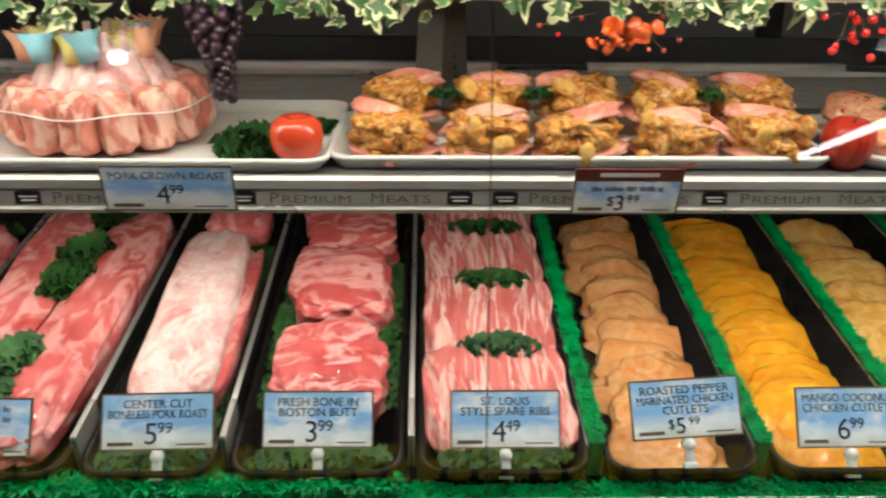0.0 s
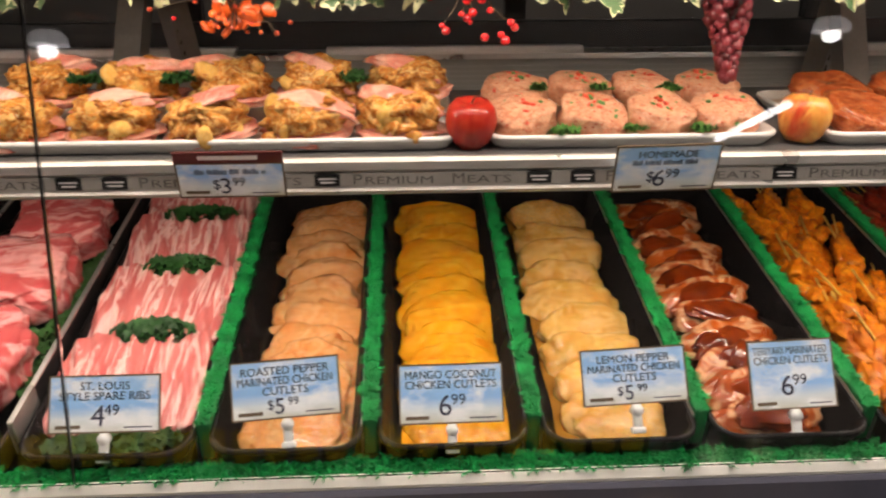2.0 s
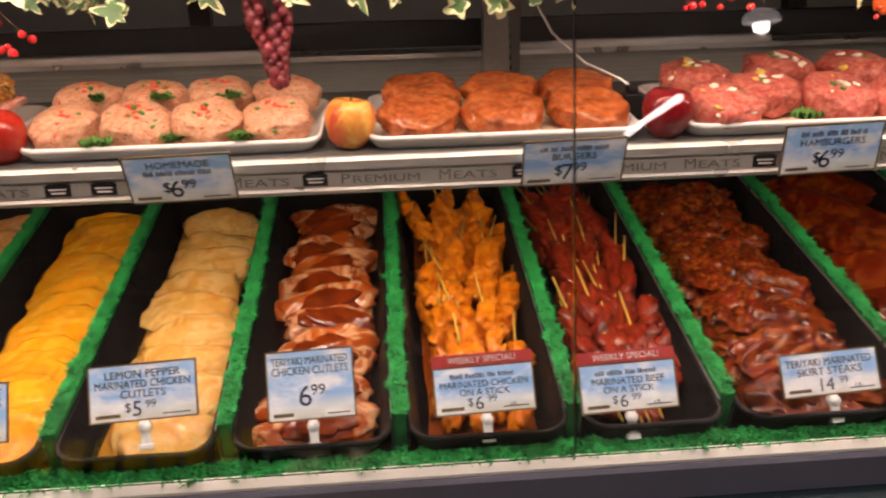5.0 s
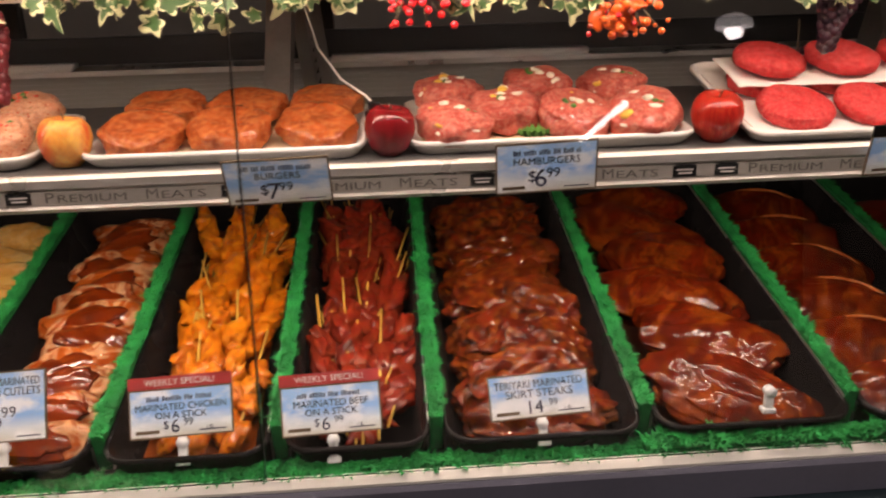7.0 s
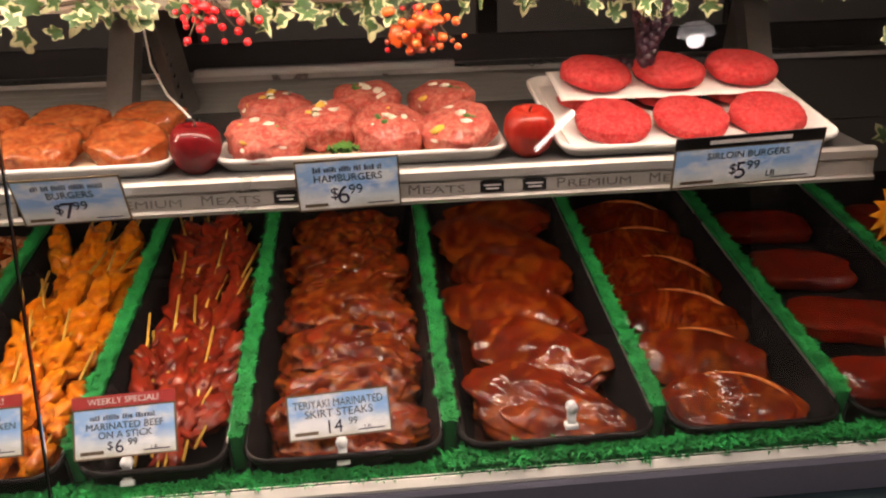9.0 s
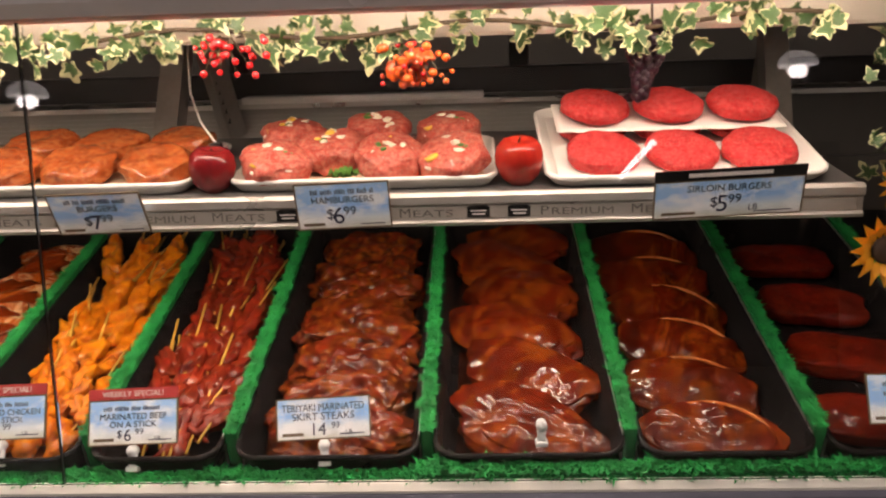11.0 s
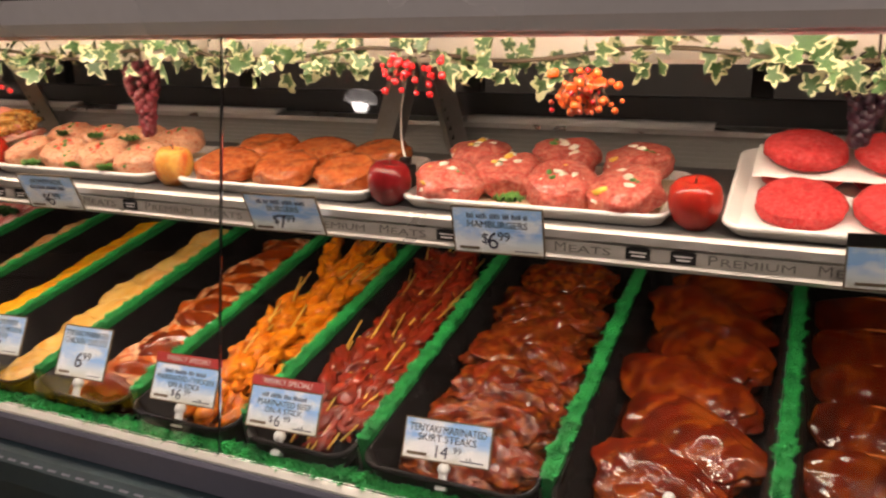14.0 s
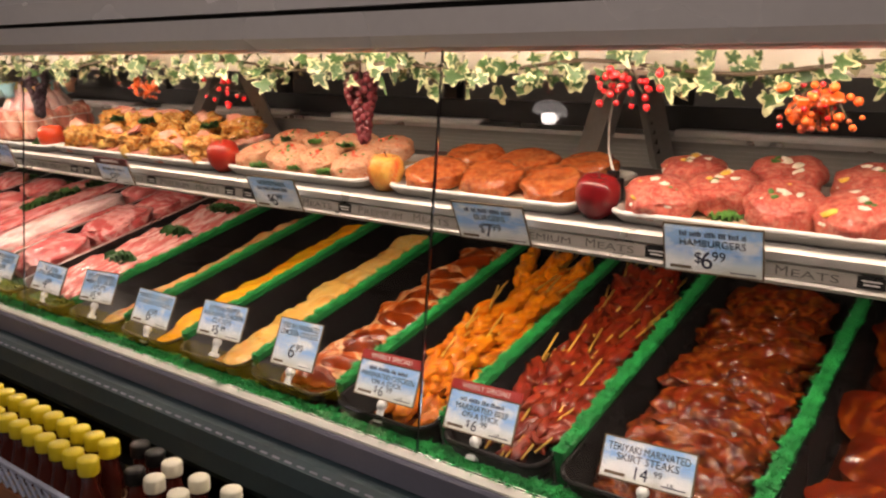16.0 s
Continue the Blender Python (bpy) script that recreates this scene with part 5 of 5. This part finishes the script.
def ivy_mesh(seed):
    """A five-lobed leaf with a green heart and a cream margin, folded along its midrib."""
    r = random.Random(seed)
    lobes = [(0, 0.32), (28, 0.62), (62, 0.46), (90, 0.95), (118, 0.46), (152, 0.62), (180, 0.32), (225, 0.42), (270, 0.12), (315, 0.42)]
    out = []
    for k, (a, q) in enumerate(lobes):
        out.append((a, q * r.uniform(0.85, 1.12)))
        a2, q2 = lobes[(k + 1) % len(lobes)]
        out.append(((a + (a2 if a2 > a else a2 + 360)) / 2, (q + q2) / 2 * r.uniform(0.92, 1.1)))
    fold, curl = r.uniform(0.1, 0.5), r.uniform(-0.5, 0.3)
    bm = bmesh.new()

    def put(a, q):
        x, y = q * math.cos(radians(a)), q * math.sin(radians(a))
        return bm.verts.new((x, y, fold * abs(x) + curl * y * y))
    lo, hi = ((0.72, 0.92), (0.6, 0.88), (0.45, 0.8))[seed % 3]
    c = put(90, 0.05)
    heart = [put(a, q * r.uniform(lo, hi)) for a, q in out]
    rim = [put(a, q) for a, q in out]
    n = len(out)
    for k in range(n):
        f = bm.faces.new((c, heart[k], heart[(k + 1) % n]))
        f.material_index = 0
        f = bm.faces.new((heart[k], rim[k], rim[(k + 1) % n], heart[(k + 1) % n]))
        f.material_index = 1 if r.random() < 0.85 else 0
    return mesh_of(bm, [M_LEAF, M_LEAFC], True)


ivies = [ivy_mesh(k) for k in range(10)]
GX0, GX1 = -1.3, 2.5
garland = root("ivy_garland", Matrix(), "variegated green and cream ivy garland hanging under the canopy", "garland")
g = random.Random(21)
part("stem", tube([(GX0 + k * 0.05, 1.145 + 0.012 * math.sin(k * 1.1), 1.392 + 0.010 * math.sin(k * 0.7)) for k in range(77)], 0.0035, 6), M_STEM, garland)


def leaf_pose():
    x = g.uniform(GX0, GX1)
    s = g.uniform(0.021, 0.037)
    m = pose(x, 1.145 + g.uniform(-0.05, 0.05), 1.392 + 0.010 * math.sin((x - GX0) * 14) + g.uniform(-0.035, 0.026), g.uniform(40, 130), g.uniform(-50, 50), g.uniform(-60, 60)) @ pose(0, 0, 0, 0, 0, g.uniform(0, 360))
    return m @ Matrix.Diagonal((s, s, s, 1))


for k in range(300):
    part("ivy_leaf", ivies[k % 10], None, garland, "", leaf_pose())
fill = bmesh.new()
for k in range(230):
    tmp = ivies[k % 10].copy()
    tmp.transform(leaf_pose())
    fill.from_mesh(tmp)
    bpy.data.meshes.remove(tmp)
tagged(part("small_leaves", fill, [M_LEAF, M_LEAFC], garland), kind="stuff")


husk = mesh_of(lump(1, 0.7, 0.5, 2, 0.5, 1.5, 3), M_ORB)


def berries(x, y, z, n, mat, r, spread, drop, seed, label):
    q = random.Random(seed)
    b = root("berry_spray", pose(x, y, z), label, "berry spray", "berry sprays in the garland")
    kinds = (mat, mat, M_RUSTB, mat, M_REDB) if mat is M_ORB else (mat,) * 5
    me = [mesh_of(ball(r * k, 2), kd) for k, kd in zip((0.6, 0.85, 0.75, 1.12, 0.7) if mat is M_ORB else (0.75, 0.9, 1.0, 1.2, 1.1), kinds)]
    twigs = []
    for k in range(n):
        p = Vector((q.gauss(0, spread), q.uniform(-0.02, 0.02) - 0.02, q.uniform(-drop, 0.012)))
        part("berry", me[q.randrange(5)], None, b, "", Matrix.Translation(p))
        if k % 2 == 0:
            twigs.append(tube([(p.x * 0.3, 0, 0.01), p * 0.6 + Vector((0, 0, 0.008)), p], 0.0011, 5))
    part("twigs", merge(*twigs), M_STEM, b)
    if mat is M_ORB:
        for k in range(14):
            s = q.uniform(0.009, 0.016)
            part("husk", husk, None, b, "orange papery husk", Matrix.Translation((q.gauss(0, spread * 0.7), q.uniform(-0.035, 0.0), q.uniform(-drop, 0))) @ pose(0, 0, 0, q.uniform(0, 360), q.uniform(0, 360), 0) @ Matrix.Diagonal((s, s, s * 0.6, 1)))


berries(1.575, 1.125, 1.378, 34, M_REDB, 0.0052, 0.030, 0.046, 1, "spray of glossy red berries")
berries(1.860, 1.115, 1.362, 56, M_ORB, 0.0058, 0.021, 0.050, 2, "spray of orange berries and husks")
berries(0.590, 1.155, 1.352, 16, M_REDB, 0.0056, 0.038, 0.050, 3, "spray of glossy red berries")
berries(0.270, 1.175, 1.352, 34, M_ORB, 0.0050, 0.034, 0.040, 4, "spray of orange berries and husks")
berries(-0.80, 1.145, 1.355, 26, M_ORB, 0.0066, 0.036, 0.050, 5, "spray of orange berries and husks")


def grapes(x, y, z, length, width, mat, n, seed, label, tail=(0, 0)):
    q = random.Random(seed)
    c = root("grape_bunch", pose(x, y, z), label, "grapes", "artificial grape bunches")
    me = [mesh_of(ball(0.0078 * k, 2, 1.15), mat) for k in (0.85, 1.0, 1.1)]
    for k in range(n):
        f = (k + 0.5) / n
        w = width * (0.55 + 0.45 * math.sin(math.pi * min(1, f * 1.5 + 0.18))) * (1 - 0.55 * max(0, f - 0.55) / 0.45)
        a = k * 2.4 + q.uniform(-0.3, 0.3)
        part("grape", me[q.randrange(3)], None, c, "", Matrix.Translation((w * math.cos(a) + tail[0] * f, w * math.sin(a) * 0.8 + tail[1] * f, -length * f)))
    part("stalk", tube([(0, 0, 0.05), (0.002, 0, 0.0), (tail[0] * 0.5, 0, -length * 0.5)], 0.002, 6), M_STEM, c)


grapes(0.965, 1.190, 1.375, 0.135, 0.030, M_GRAPE, 84, 1, "hanging bunch of dusty red artificial grapes", (0.012, 0))
grapes(2.225, 1.195, 1.39, 0.115, 0.030, M_DGRAPE, 76, 2, "hanging bunch of black artificial grapes", (-0.01, 0.02))
grapes(2.255, 1.385, 1.262, 0.030, 0.034, M_DGRAPE, 40, 3, "small bunch of black artificial grapes behind patties", (-0.02, 0))
grapes(-0.290, 1.165, 1.385, 0.140, 0.034, M_DGRAPE, 90, 4, "hanging bunch of black artificial grapes", (0.012, 0))

# sunflower spray at the shelf's end
sf = root("sunflower_spray", pose(2.525, 1.03, 1.07), "yellow artificial sunflowers with ivy on the shelf end", "flowers")
pet = bmesh.new()
for ring, (n, rad, tilt) in enumerate(((16, 0.055, 0.25), (14, 0.042, 0.5))):
    for k in range(n):
        a = 6.283 * (k + 0.5 * ring) / n
        d, w = Vector((math.cos(a), 0, math.sin(a))), Vector((-math.sin(a), 0, math.cos(a)))
        vs = [pet.verts.new(p) for p in (d * 0.016, d * 0.03 + w * 0.008 - Vector((0, rad * tilt * 0.5, 0)), d * rad - Vector((0, rad * tilt, 0)), d * 0.03 - w * 0.008 - Vector((0, rad * tilt * 0.5, 0)))]
        pet.faces.new(vs)
petals = mesh_of(pet, M_PETAL)
disc = mesh_of(lump(0.02, 0.02, 0.006, 3, 0.05, 3, 1), M_SEED)
for x, z, s in ((0.0, 0.0, 1.0), (0.02, 0.095, 0.8)):
    p = part("flower_head", petals, None, sf, "yellow petals", pose(x, -0.02, z) @ Matrix.Diagonal((s, s, s, 1)))
    part("seed_disc", disc, None, p, "brown seed disc", pose(0, 0.0, 0, 90))
for k in range(26):
    s = g.uniform(0.018, 0.03)
    part("ivy_leaf", ivies[k % 10], None, sf, "", pose(0.01 + g.uniform(-0.04, 0.05), g.uniform(-0.03, 0.03), g.uniform(0.06, 0.32), g.uniform(40, 130), g.uniform(-50, 50), g.uniform(0, 360)) @ Matrix.Diagonal((s, s, s, 1)))
part("stem", tube([(0.03, 0.03, -0.06), (0.02, 0.01, 0.1), (0.01, 0, 0.34)], 0.005, 6), M_STEM, sf)

# ---- sauce bottles in front of the case ----
stand = root("bottle_stand", Matrix(), "low wooden stand with a lattice guard in front of the counter", "stand")
part("shelf_board", box(XL, 2.2, 0.545, 0.795, 0.535, 0.555, 0.003), M_BLACK, stand, smooth=False)
part("front_board", box(XL, 0.93, 0.535, 0.5445, 0.0, 0.645, 0.003), M_WOOD, stand, "reddish wooden front", smooth=False)
part("front_board", box(0.935, 2.2, 0.535, 0.5445, 0.0, 0.58, 0.003), M_BLACK, stand, "black front", smooth=False)
part("rear_board", box(XL, 2.2, 0.80, 0.812, 0.0, 0.56, 0.003), M_BLACK, stand, smooth=False)
lat = bmesh.new()
for k in range(90):
    x = XL + 0.02 + k * 0.029
    for s in (-1, 1):
        bmesh.ops.create_cube(lat, size=1, matrix=Matrix.Translation((x, 0.540 + 0.0022 * s, 0.669)) @ Matrix.Rotation(radians(45 * s), 4, "Y") @ Matrix.Diagonal((0.005, 0.004, 0.058, 1)))
tagged(part("lattice", lat, M_LATTICE, stand, "bluish lattice guard", smooth=False), kind="stuff")
part("guard_rail", box(XL, 0.93, 0.536, 0.545, 0.690, 0.696, 0.001), M_LATTICE, stand, smooth=False)


def bottle(cap, body, label, group, h):
    b = root("sauce_bottle", Matrix(), label, "bottle", group)
    k = h / 0.19
    part("body", lathe([(0.018, 0), (0.0215, 0.003), (0.0225, 0.01), (0.0225, 0.10 * k), (0.021, 0.118 * k), (0.0145, 0.142 * k), (0.0135, 0.16 * k), (0.0135, 0.166 * k)], 16), body, b)
    part("cap", lathe([(0.0175, 0.163 * k), (0.018, 0.165 * k), (0.018, 0.187 * k), (0.0165, 0.19 * k), (0.003, 0.19 * k)], 18), cap, b)
    part("label", lathe([(0.0228, 0.03), (0.0229, 0.031), (0.0229, 0.085), (0.0228, 0.086)], 16), M_PAPER, b, "paper label")
    return b


first = bottle(M_CAPY, M_SAUCEB, "dark red sauce bottle with a bright yellow cap", "yellow-capped sauce bottles", 0.19)
first.matrix_basis = pose(0.883, 0.588, 0.5555)
for row, y in enumerate((0.588, 0.645)):
    for k in range(44):
        x = 0.883 - 0.031 * row - k * 0.047
        if x > XL + 0.1 and (row or k):
            copy_thing(first, pose(x, y, 0.5555))
white = bottle(M_CAPW, M_SAUCEB, "dark bottle with a cream cap on the stand", "cream-capped bottles", 0.165)
white.matrix_basis = pose(0.962, 0.695, 0.5555)
for x, y in ((0.986, 0.644), (1.044, 0.690), (1.060, 0.638), (1.119, 0.697)):
    copy_thing(white, pose(x, y, 0.5555))
dark = bottle(M_BLACK, M_SAUCEB, "dark bottle with a black cap on the stand", "black-capped bottles", 0.165)
dark.matrix_basis = pose(0.905, 0.700, 0.5555)
copy_thing(dark, pose(0.935, 0.640, 0.5555))
copy_thing(dark, pose(0.855, 0.703, 0.5555))
